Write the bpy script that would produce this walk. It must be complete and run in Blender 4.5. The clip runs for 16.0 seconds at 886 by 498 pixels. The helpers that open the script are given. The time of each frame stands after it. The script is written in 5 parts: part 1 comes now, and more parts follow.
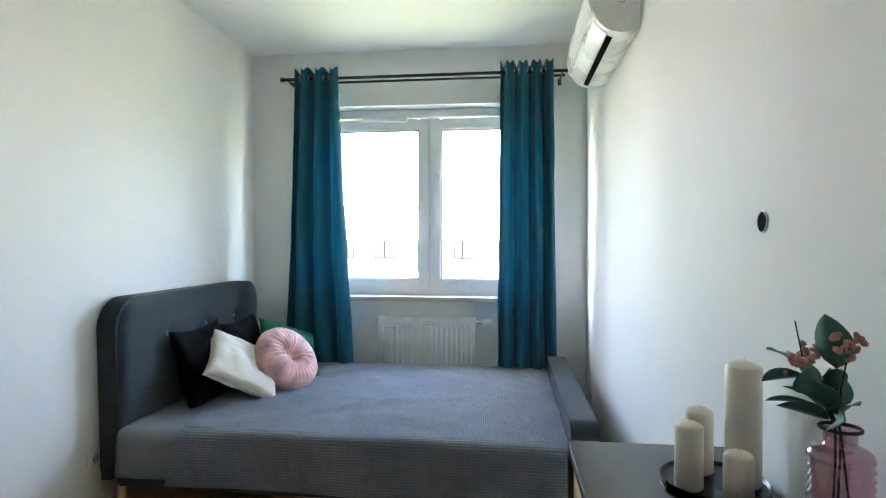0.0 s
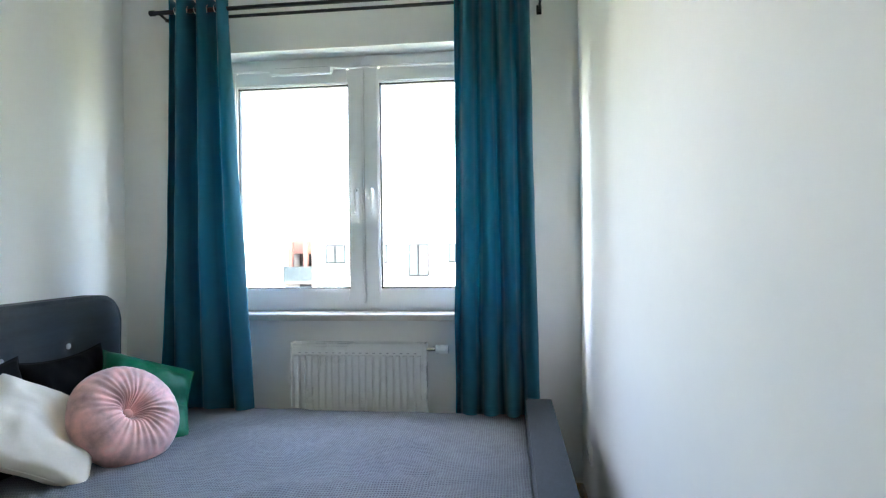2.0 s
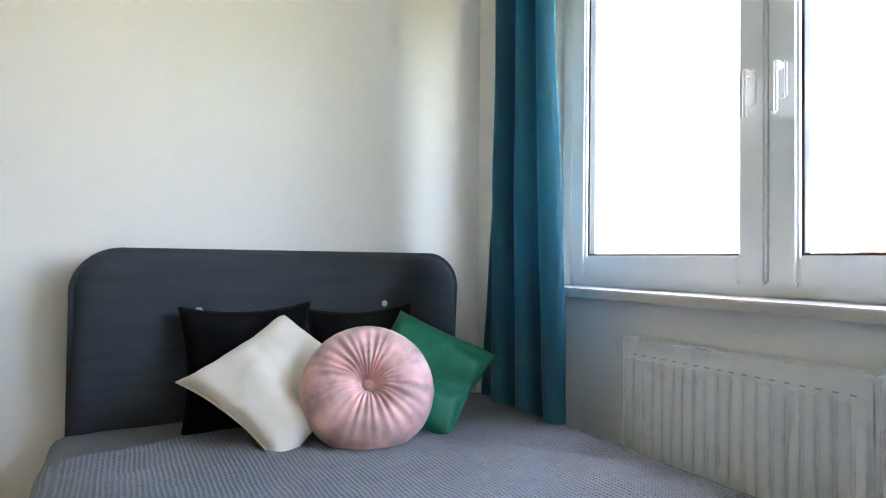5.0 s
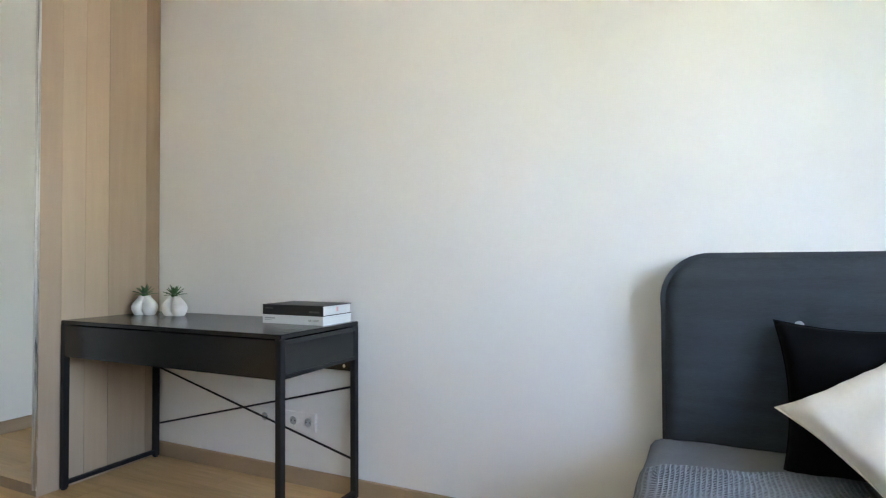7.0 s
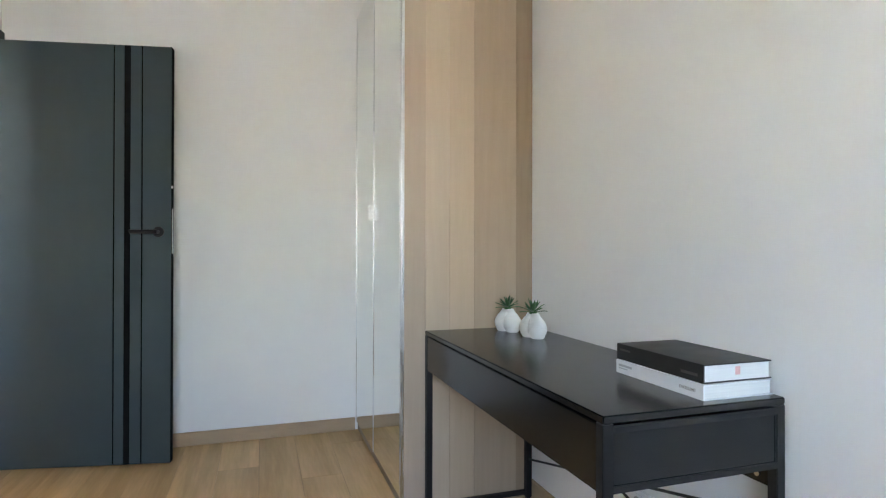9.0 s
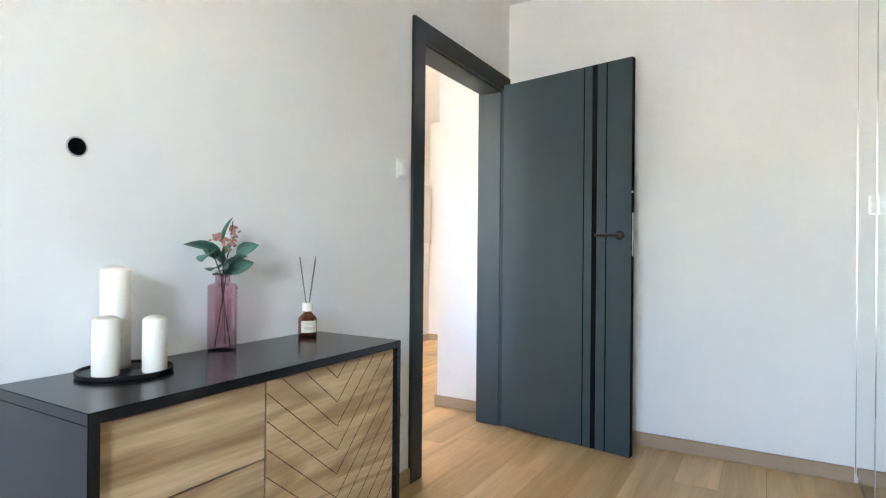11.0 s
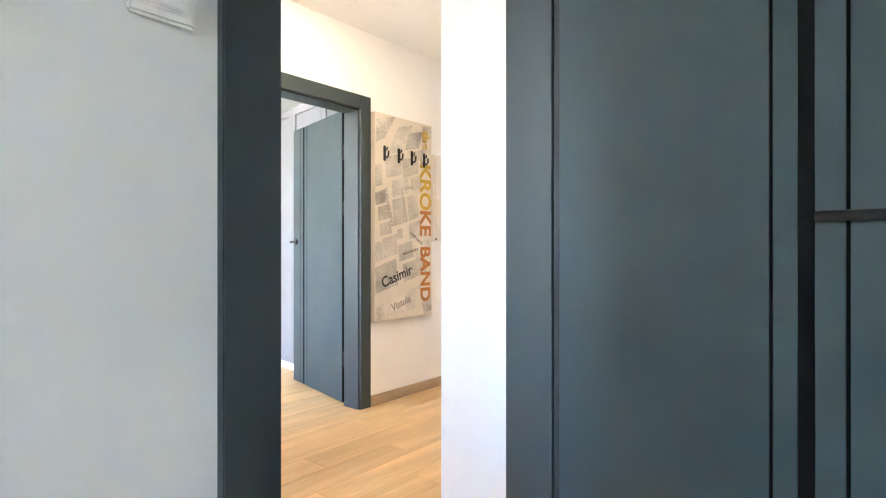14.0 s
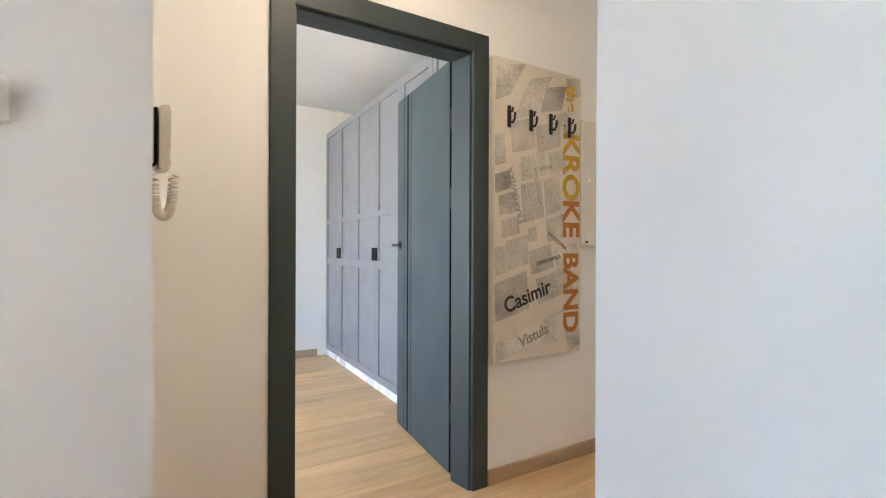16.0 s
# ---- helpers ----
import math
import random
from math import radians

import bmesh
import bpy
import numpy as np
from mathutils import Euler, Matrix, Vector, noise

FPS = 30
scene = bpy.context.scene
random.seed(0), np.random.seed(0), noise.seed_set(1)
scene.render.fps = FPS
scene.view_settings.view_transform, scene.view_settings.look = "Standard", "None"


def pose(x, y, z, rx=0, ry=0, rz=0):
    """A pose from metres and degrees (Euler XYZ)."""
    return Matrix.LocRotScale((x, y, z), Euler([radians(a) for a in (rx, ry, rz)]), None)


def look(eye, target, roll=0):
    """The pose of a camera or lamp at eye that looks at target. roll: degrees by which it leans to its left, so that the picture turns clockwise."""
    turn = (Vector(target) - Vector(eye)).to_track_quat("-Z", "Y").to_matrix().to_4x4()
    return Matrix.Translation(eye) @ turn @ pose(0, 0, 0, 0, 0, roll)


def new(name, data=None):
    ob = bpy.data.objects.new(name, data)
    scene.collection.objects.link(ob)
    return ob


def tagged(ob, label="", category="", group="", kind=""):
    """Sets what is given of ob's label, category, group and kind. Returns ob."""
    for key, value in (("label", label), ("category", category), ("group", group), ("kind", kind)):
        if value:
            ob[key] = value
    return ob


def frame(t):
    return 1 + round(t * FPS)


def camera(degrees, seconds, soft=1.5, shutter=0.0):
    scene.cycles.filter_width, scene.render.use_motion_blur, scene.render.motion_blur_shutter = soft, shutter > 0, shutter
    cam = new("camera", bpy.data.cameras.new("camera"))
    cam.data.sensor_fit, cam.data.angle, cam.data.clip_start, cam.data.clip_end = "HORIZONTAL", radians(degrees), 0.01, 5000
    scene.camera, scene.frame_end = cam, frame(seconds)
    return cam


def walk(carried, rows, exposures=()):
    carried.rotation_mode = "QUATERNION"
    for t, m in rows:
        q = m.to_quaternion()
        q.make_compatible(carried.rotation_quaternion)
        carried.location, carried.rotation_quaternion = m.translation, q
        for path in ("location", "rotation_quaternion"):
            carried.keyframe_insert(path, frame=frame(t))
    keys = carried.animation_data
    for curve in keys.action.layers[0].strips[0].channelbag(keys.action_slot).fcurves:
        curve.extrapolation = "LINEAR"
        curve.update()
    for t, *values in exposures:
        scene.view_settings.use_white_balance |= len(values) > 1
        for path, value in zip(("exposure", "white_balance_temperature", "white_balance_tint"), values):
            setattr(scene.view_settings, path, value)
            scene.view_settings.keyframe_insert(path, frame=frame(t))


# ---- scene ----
cam = camera(77.3, 16.0, soft=1.2)
PATH = [
    (0, (1.793, 1.241, 1.229), (1.560, 3.228, 1.212), 0.1),
    (0.5, (1.742, 1.443, 1.217), (1.571, 3.436, 1.212), -0.3),
    (1, (1.779, 1.732, 1.213), (1.604, 3.725, 1.205), -0.5),
    (1.5, (1.875, 2.018, 1.201), (1.654, 4.006, 1.197), -0.6),
    (2, (1.967, 2.335, 1.186), (1.737, 4.322, 1.183), -0.7),
    (2.5, (2.004, 2.690, 1.168), (1.808, 4.680, 1.174), -0.7),
    (3, (2.026, 2.934, 1.135), (1.768, 4.917, 1.144), -0.7),
    (3.2, (2.028, 3.018, 1.120), (1.715, 4.993, 1.128), -0.6),
    (5.3, (2.123, 3.632, 0.956), (0.252, 4.338, 0.992), 0.4),
    (5.5, (2.142, 3.643, 0.956), (0.207, 4.149, 0.99), 0.1),
    (6, (2.171, 3.639, 0.962), (0.172, 3.604, 0.999), 0.4),
    (6.5, (2.077, 3.625, 0.954), (0.134, 3.155, 1.01), 0.2),
    (7, (1.933, 3.587, 0.968), (0.125, 2.732, 1.011), -0.3),
    (7.5, (1.768, 3.486, 0.989), (0.124, 2.348, 1.033), 0.5),
    (8, (1.522, 3.4, 1.018), (0.081, 2.013, 1.041), -0.3),
    (8.5, (1.285, 3.341, 1.03), (0.241, 1.635, 1.048), 0.1),
    (9, (1.103, 3.209, 1.037), (0.479, 1.308, 1.047), 0.1),
    (9.5, (0.959, 3.184, 1.047), (0.793, 1.191, 1.063), 0.2),
    (9.7, (0.902, 3.177, 1.05), (0.94, 1.177, 1.074), 0.3),
    (10, (0.849, 3.196, 1.051), (1.215, 1.23, 1.068), 0.0),
    (10.2, (0.839, 3.21, 1.051), (1.394, 1.289, 1.067), 0.1),
    (12.3, (1.235, 2.527, 1.027), (2.407, 0.906, 1.018), 0.4),
    (12.5, (1.269, 2.387, 1.03), (2.439, 0.764, 1.022), 0.2),
    (13, (1.35, 2.047, 1.033), (2.536, 0.437, 1.031), 0.5),
    (13.5, (1.484, 1.718, 1.052), (2.679, 0.114, 1.051), 0.4),
    (14, (1.599, 1.444, 1.071), (2.85, -0.116, 1.072), 0.0),
    (14.5, (1.713, 1.145, 1.087), (3.064, -0.33, 1.091), 0.1),
    (15, (1.887, 0.901, 1.102), (3.376, -0.434, 1.107), 0.2),
    (15.5, (2.113, 0.684, 1.114), (3.711, -0.519, 1.119), 0.0),
    (16, (2.365, 0.498, 1.108), (3.987, -0.672, 1.108), 0.2),
]
EXPOSURES = [(0.0, 5.6, 6900, 10), (1.5, 5.5, 6900, 11), (3.0, 5.3, 7000, 11), (5.5, 5.65, 7700, 16), (8.0, 5.85, 7150, 14), (9.5, 6.05, 7150, 15), (10.0, 6.4, 7000, 15),
             (12.5, 6.45, 6800, 13), (13.5, 6.5, 6600, 11), (14.0, 6.5, 6550, 12), (14.5, 6.4, 6600, 13), (15.0, 6.05, 6700, 13), (16.0, 5.6, 6500, 12)]
walk(cam, [(t, look(e, g, r)) for t, e, g, r in PATH], EXPOSURES)

# ---- room sizes ----
W, L, H, S = 2.31, 5.0, 2.56, -0.03      # east wall, north wall, ceiling, south wall
WX = 2.45                                # hall side of the east wall
FX = 4.35                                # far wall of the hall
R2X = 7.78                               # end wall of the second room
HE = -2.42                               # south end of the hall
BX, BY = 3.63, 0.318                     # corner of the block in the hall

# ---- daylight ----
world = bpy.data.worlds.new("world")
scene.world = world
world.use_nodes = True
wn = world.node_tree
sky = wn.nodes.new("ShaderNodeTexSky")
sky.sky_type = "NISHITA"
sky.sun_disc = False
sky.sun_elevation = radians(48)
sky.sun_rotation = radians(250)
sky.dust_density = 3.0
wn.links.new(sky.outputs[0], wn.nodes["Background"].inputs[0])
wn.nodes["Background"].inputs[1].default_value = 0.15
sun_data = bpy.data.lights.new("sun", "SUN")
sun_data.energy, sun_data.angle, sun_data.color = 3.0, radians(0.5), (1.0, 0.95, 0.88)
sun_lamp = new("sun", sun_data)
sun_lamp.matrix_world = look((9.4, -3.4, 11.1), (0, 0, 0))


def area(name, eye, target, sx, sy, watts, colour):
    d = bpy.data.lights.new(name, "AREA")
    d.shape, d.size, d.size_y, d.energy, d.color = "RECTANGLE", sx, sy, watts, colour
    o = new(name, d)
    o.matrix_world = look(eye, target)
    return o


# the window opening guides the sky's light into the bedroom
gate = area("window_gate", (1.245, L + 0.26, 1.52), (1.245, 0.0, 1.52), 1.6, 1.28, 1.0, (1, 1, 1))
gate.data.cycles.is_portal = True
# added area lamp for daylight in the second room, in an unseen, assumed opening
area("added_light_far_room", (6.0, 2.36, 1.55), (6.0, 0.0, 1.2), 1.5, 1.3, 0.21, (0.93, 0.97, 1.0))



# ---- materials ----
def node(nt, kind, **values):
    n = nt.nodes.new(kind)
    for k, v in values.items():
        n.inputs[k.replace("_", " ")].default_value = v
    return n


def mat(name, c, rough=0.6, metal=0.0, vary=0.06, scale=6.0, bump=0.0, bump_scale=200.0, sheen=0.0, rand=0.0, coat=0.0, stretch=(1, 1, 1), rough_vary=0.08, fine=0.5):
    """Painted, woven or plain surface: colour varied at two scales, fine relief, uneven gloss."""
    m = bpy.data.materials.new(name)
    m.use_nodes = True
    nt = m.node_tree
    b = nt.nodes["Principled BSDF"]
    co = nt.nodes.new("ShaderNodeTexCoord")
    mp = nt.nodes.new("ShaderNodeMapping")
    mp.inputs["Scale"].default_value = stretch
    nt.links.new(co.outputs["Object"], mp.inputs[0])
    n1 = node(nt, "ShaderNodeTexNoise", Scale=scale, Detail=5.0)
    n2 = node(nt, "ShaderNodeTexNoise", Scale=scale * 14, Detail=3.0)
    for n in (n1, n2):
        nt.links.new(mp.outputs[0], n.inputs["Vector"])
    add = nt.nodes.new("ShaderNodeMath")
    add.operation = "MULTIPLY_ADD"
    add.inputs[1].default_value = fine
    nt.links.new(n2.outputs[0], add.inputs[0])
    nt.links.new(n1.outputs[0], add.inputs[2])
    ramp = nt.nodes.new("ShaderNodeMapRange")
    ramp.inputs[1].default_value, ramp.inputs[2].default_value = 0.2 + fine / 2, 0.8 + fine / 2
    ramp.inputs[3].default_value, ramp.inputs[4].default_value = 1 - vary, 1 + vary
    nt.links.new(add.outputs[0], ramp.inputs[0])
    last = ramp.outputs[0]
    if rand:
        oi = nt.nodes.new("ShaderNodeObjectInfo")
        rr = nt.nodes.new("ShaderNodeMapRange")
        rr.inputs[3].default_value, rr.inputs[4].default_value = 1 - rand, 1 + rand
        nt.links.new(oi.outputs["Random"], rr.inputs[0])
        mu = nt.nodes.new("ShaderNodeMath")
        mu.operation = "MULTIPLY"
        nt.links.new(last, mu.inputs[0])
        nt.links.new(rr.outputs[0], mu.inputs[1])
        last = mu.outputs[0]
    vm = nt.nodes.new("ShaderNodeVectorMath")
    vm.operation = "SCALE"
    vm.inputs[0].default_value = c
    nt.links.new(last, vm.inputs["Scale"])
    nt.links.new(vm.outputs[0], b.inputs["Base Color"])
    rg = nt.nodes.new("ShaderNodeMapRange")
    rg.inputs[1].default_value, rg.inputs[2].default_value = 0.3, 0.7
    rg.inputs[3].default_value, rg.inputs[4].default_value = max(0.02, rough - rough_vary), min(1.0, rough + rough_vary)
    nt.links.new(n1.outputs[0], rg.inputs[0])
    nt.links.new(rg.outputs[0], b.inputs["Roughness"])
    b.inputs["Metallic"].default_value = metal
    if sheen:
        b.inputs["Sheen Weight"].default_value = sheen
        b.inputs["Sheen Roughness"].default_value = 0.35
    if coat:
        b.inputs["Coat Weight"].default_value = coat
        b.inputs["Coat Roughness"].default_value = 0.1
    if bump:
        nb = node(nt, "ShaderNodeTexNoise", Scale=bump_scale, Detail=3.0)
        nt.links.new(mp.outputs[0], nb.inputs["Vector"])
        bp = nt.nodes.new("ShaderNodeBump")
        bp.inputs["Strength"].default_value = bump
        bp.inputs["Distance"].default_value = 0.002
        nt.links.new(nb.outputs[0], bp.inputs["Height"])
        nt.links.new(bp.outputs[0], b.inputs["Normal"])
    return m


def wood(name, dark, light, axis="Y", grain=1.0, knots=0.0, rough=0.5, rand=0.12, bump=0.15, streak=1.0, rings=0.0):
    """Timber grain running along one axis, with slow tone bands, fine pores and, if asked, dark heart streaks."""
    m = bpy.data.materials.new(name)
    m.use_nodes = True
    nt = m.node_tree
    b = nt.nodes["Principled BSDF"]
    co = nt.nodes.new("ShaderNodeTexCoord")
    oi = nt.nodes.new("ShaderNodeObjectInfo")
    sh = nt.nodes.new("ShaderNodeVectorMath")
    sh.operation = "SCALE"
    sh.inputs[0].default_value = (7.3, 11.1, 5.7)
    nt.links.new(oi.outputs["Random"], sh.inputs["Scale"])
    ad = nt.nodes.new("ShaderNodeVectorMath")
    nt.links.new(co.outputs["Object"], ad.inputs[0])
    nt.links.new(sh.outputs[0], ad.inputs[1])
    mp = nt.nodes.new("ShaderNodeMapping")
    st = {"X": (0.7, 9, 9), "Y": (9, 0.7, 9), "Z": (9, 9, 0.7)}[axis]
    mp.inputs["Scale"].default_value = [v * grain for v in st]
    nt.links.new(ad.outputs[0], mp.inputs[0])
    n1 = node(nt, "ShaderNodeTexNoise", Scale=1.6, Detail=8.0, Distortion=0.6)
    n2 = node(nt, "ShaderNodeTexNoise", Scale=14.0, Detail=4.0)
    n3 = node(nt, "ShaderNodeTexNoise", Scale=0.35, Detail=2.0)
    for n in (n1, n2, n3):
        nt.links.new(mp.outputs[0], n.inputs["Vector"])
    mx = nt.nodes.new("ShaderNodeMath")
    mx.operation = "MULTIPLY_ADD"
    mx.inputs[1].default_value = 0.45
    nt.links.new(n2.outputs[0], mx.inputs[0])
    nt.links.new(n1.outputs[0], mx.inputs[2])
    rp = nt.nodes.new("ShaderNodeMapRange")
    rp.inputs[1].default_value, rp.inputs[2].default_value = 0.5, 1.0
    nt.links.new(mx.outputs[0], rp.inputs[0])
    mix = nt.nodes.new("ShaderNodeMix")
    mix.data_type = "RGBA"
    mix.inputs["A"].default_value = (*dark, 1)
    mix.inputs["B"].default_value = (*light, 1)
    nt.links.new(rp.outputs[0], mix.inputs["Factor"])
    last = mix.outputs["Result"]
    if rings:
        # growth rings: contour lines of a slow, wavy field
        n5 = node(nt, "ShaderNodeTexNoise", Scale=0.55, Detail=2.0, Distortion=0.25)
        nt.links.new(mp.outputs[0], n5.inputs["Vector"])
        fq = nt.nodes.new("ShaderNodeMath")
        fq.operation = "MULTIPLY"
        fq.inputs[1].default_value = 75.0
        nt.links.new(n5.outputs[0], fq.inputs[0])
        sn = nt.nodes.new("ShaderNodeMath")
        sn.operation = "SINE"
        nt.links.new(fq.outputs[0], sn.inputs[0])
        rl = nt.nodes.new("ShaderNodeMapRange")
        rl.inputs[1].default_value, rl.inputs[2].default_value = 0.1, 1.0
        rl.inputs[3].default_value, rl.inputs[4].default_value = 0.0, rings
        nt.links.new(sn.outputs[0], rl.inputs[0])
        m5 = nt.nodes.new("ShaderNodeMix")
        m5.data_type = "RGBA"
        m5.inputs["B"].default_value = (dark[0] * 0.8, dark[1] * 0.75, dark[2] * 0.7, 1)
        nt.links.new(last, m5.inputs["A"])
        nt.links.new(rl.outputs[0], m5.inputs["Factor"])
        last = m5.outputs["Result"]
    if knots:
        wv = nt.nodes.new("ShaderNodeMapRange")
        wv.inputs[1].default_value, wv.inputs[2].default_value = 0.56, 0.70
        n4 = node(nt, "ShaderNodeTexNoise", Scale=0.9 * streak, Detail=6.0, Distortion=0.3)
        nt.links.new(mp.outputs[0], n4.inputs["Vector"])
        nt.links.new(n4.outputs[0], wv.inputs[0])
        mk = nt.nodes.new("ShaderNodeMath")
        mk.operation = "MULTIPLY"
        mk.inputs[1].default_value = knots
        nt.links.new(wv.outputs[0], mk.inputs[0])
        m2 = nt.nodes.new("ShaderNodeMix")
        m2.data_type = "RGBA"
        m2.inputs["B"].default_value = (dark[0] * 0.25, dark[1] * 0.22, dark[2] * 0.2, 1)
        nt.links.new(last, m2.inputs["A"])
        nt.links.new(mk.outputs[0], m2.inputs["Factor"])
        last = m2.outputs["Result"]
    rr = nt.nodes.new("ShaderNodeMapRange")
    rr.inputs[3].default_value, rr.inputs[4].default_value = 1 - rand, 1 + rand
    nt.links.new(oi.outputs["Random"], rr.inputs[0])
    vm = nt.nodes.new("ShaderNodeVectorMath")
    vm.operation = "SCALE"
    nt.links.new(last, vm.inputs[0])
    nt.links.new(rr.outputs[0], vm.inputs["Scale"])
    nt.links.new(vm.outputs[0], b.inputs["Base Color"])
    rg = nt.nodes.new("ShaderNodeMapRange")
    rg.inputs[3].default_value, rg.inputs[4].default_value = rough - 0.08, rough + 0.1
    nt.links.new(n1.outputs[0], rg.inputs[0])
    nt.links.new(rg.outputs[0], b.inputs["Roughness"])
    bp = nt.nodes.new("ShaderNodeBump")
    bp.inputs["Strength"].default_value = bump
    bp.inputs["Distance"].default_value = 0.001
    nt.links.new(mx.outputs[0], bp.inputs["Height"])
    nt.links.new(bp.outputs[0], b.inputs["Normal"])
    return m


def waffle(name, c, cell):
    """Woven blanket with small raised cells."""
    m = mat(name, c, 0.9, vary=0.22, scale=3.0, sheen=0.02)
    nt = m.node_tree
    b = nt.nodes["Principled BSDF"]
    co = nt.nodes.new("ShaderNodeTexCoord")
    sp = nt.nodes.new("ShaderNodeSeparateXYZ")
    wob = node(nt, "ShaderNodeTexNoise", Scale=9.0, Detail=2.0)
    nt.links.new(co.outputs["Object"], wob.inputs["Vector"])
    wv = nt.nodes.new("ShaderNodeVectorMath")
    wv.operation = "MULTIPLY_ADD"
    wv.inputs[1].default_value = (0.012, 0.012, 0.012)
    nt.links.new(wob.outputs["Color"], wv.inputs[0])
    nt.links.new(co.outputs["UV"], wv.inputs[2])
    nt.links.new(wv.outputs[0], sp.inputs[0])
    waves = []
    for k, s in (("X", cell), ("Y", cell * 1.25)):
        mu = nt.nodes.new("ShaderNodeMath")
        mu.operation = "MULTIPLY"
        mu.inputs[1].default_value = 2 * math.pi / s
        nt.links.new(sp.outputs[k], mu.inputs[0])
        si = nt.nodes.new("ShaderNodeMath")
        si.operation = "SINE"
        nt.links.new(mu.outputs[0], si.inputs[0])
        waves.append(si)
    mxm = nt.nodes.new("ShaderNodeMath")
    mxm.operation = "MAXIMUM"
    nt.links.new(waves[0].outputs[0], mxm.inputs[0])
    nt.links.new(waves[1].outputs[0], mxm.inputs[1])
    bp = nt.nodes.new("ShaderNodeBump")
    bp.inputs["Strength"].default_value = 1.0
    bp.inputs["Distance"].default_value = 0.002
    nt.links.new(mxm.outputs[0], bp.inputs["Height"])
    nt.links.new(bp.outputs[0], b.inputs["Normal"])
    # shade painted into the colour: cell dips darker, ridges lighter
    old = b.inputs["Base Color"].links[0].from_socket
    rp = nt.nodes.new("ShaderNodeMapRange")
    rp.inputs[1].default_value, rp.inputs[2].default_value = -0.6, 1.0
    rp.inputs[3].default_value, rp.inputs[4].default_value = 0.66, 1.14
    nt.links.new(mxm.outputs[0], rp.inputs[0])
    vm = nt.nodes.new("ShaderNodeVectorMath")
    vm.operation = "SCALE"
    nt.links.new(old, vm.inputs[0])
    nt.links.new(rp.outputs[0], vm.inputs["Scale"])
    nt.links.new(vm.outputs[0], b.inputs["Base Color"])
    return m


def clear_glass(name, tint=(1, 1, 1), gloss=0.5, base=0.0):
    m = bpy.data.materials.new(name)
    m.use_nodes = True
    nt = m.node_tree
    nt.nodes.remove(nt.nodes["Principled BSDF"])
    tr = nt.nodes.new("ShaderNodeBsdfTransparent")
    tr.inputs[0].default_value = (*tint, 1)
    gl = nt.nodes.new("ShaderNodeBsdfGlossy")
    gl.inputs["Roughness"].default_value = 0.01
    fr = nt.nodes.new("ShaderNodeLayerWeight")
    fr.inputs["Blend"].default_value = 0.25
    mu = nt.nodes.new("ShaderNodeMath")
    mu.operation = "MULTIPLY_ADD"
    mu.inputs[1].default_value = gloss
    mu.inputs[2].default_value = base
    nt.links.new(fr.outputs["Facing"], mu.inputs[0])
    mx = nt.nodes.new("ShaderNodeMixShader")
    nt.links.new(mu.outputs[0], mx.inputs[0])
    nt.links.new(tr.outputs[0], mx.inputs[1])
    nt.links.new(gl.outputs[0], mx.inputs[2])
    nt.links.new(mx.outputs[0], nt.nodes["Material Output"].inputs[0])
    return m


def glow(name, c, s):
    m = bpy.data.materials.new(name)
    m.use_nodes = True
    b = m.node_tree.nodes["Principled BSDF"]
    b.inputs["Base Color"].default_value = (0.9, 0.9, 0.88, 1)
    b.inputs["Emission Color"].default_value = (*c, 1)
    b.inputs["Emission Strength"].default_value = s
    return m


M_WALL = mat("wall_paint", (0.865, 0.86, 0.84), 0.75, vary=0.015, scale=1.5, bump=0.08, bump_scale=160)
M_CEIL = mat("ceiling_paint", (0.89, 0.89, 0.88), 0.85, vary=0.012, scale=1.5, bump=0.05, bump_scale=160)
M_BASE = mat("skirting_oak", (0.42, 0.30, 0.19), 0.5, vary=0.10, scale=3, stretch=(1, 1, 6))
M_OAK = wood("floor_oak", (0.51, 0.315, 0.140), (0.76, 0.515, 0.268), "Y", 0.55, knots=0.30, rough=0.45, rand=0.11, bump=0.08)
M_GAP = mat("floor_gap", (0.10, 0.065, 0.04), 0.9)
M_PVC = mat("white_pvc", (0.88, 0.89, 0.90), 0.35, vary=0.015)
M_PLASTIC = mat("white_plastic", (0.93, 0.93, 0.92), 0.28, vary=0.01)
M_GREY_PLASTIC = mat("grey_plastic", (0.45, 0.46, 0.47), 0.4)
M_SEAL = mat("rubber_seal", (0.02, 0.025, 0.03), 0.6)
M_PANE = clear_glass("window_glass", gloss=0.12)
M_SILL = mat("stone_sill", (0.62, 0.58, 0.53), 0.4, vary=0.12, scale=9, rough_vary=0.05)
M_RAD = mat("radiator_enamel", (0.80, 0.81, 0.80), 0.3, vary=0.01)
# flat black painted for the unlit inside of holes, slots and gaps
M_DARKHOLE = mat("dark_void", (0.006, 0.006, 0.006), 0.9)
M_DARKHOLE.node_tree.nodes["Principled BSDF"].inputs["Specular IOR Level"].default_value = 0.05
M_VELVET = mat("teal_velvet", (0.003, 0.105, 0.160), 0.8, vary=0.10, scale=2, sheen=0.35, stretch=(2, 2, 0.5), bump=0.15, bump_scale=300)
vt = M_VELVET.node_tree
tl_ = vt.nodes.new("ShaderNodeBsdfTranslucent")
tl_.inputs[0].default_value = (0.005, 0.40, 0.53, 1)
vmx = vt.nodes.new("ShaderNodeMixShader")
vmx.inputs[0].default_value = 0.24
vt.links.new(vt.nodes["Principled BSDF"].outputs[0], vmx.inputs[1])
vt.links.new(tl_.outputs[0], vmx.inputs[2])
vt.links.new(vmx.outputs[0], vt.nodes["Material Output"].inputs[0])
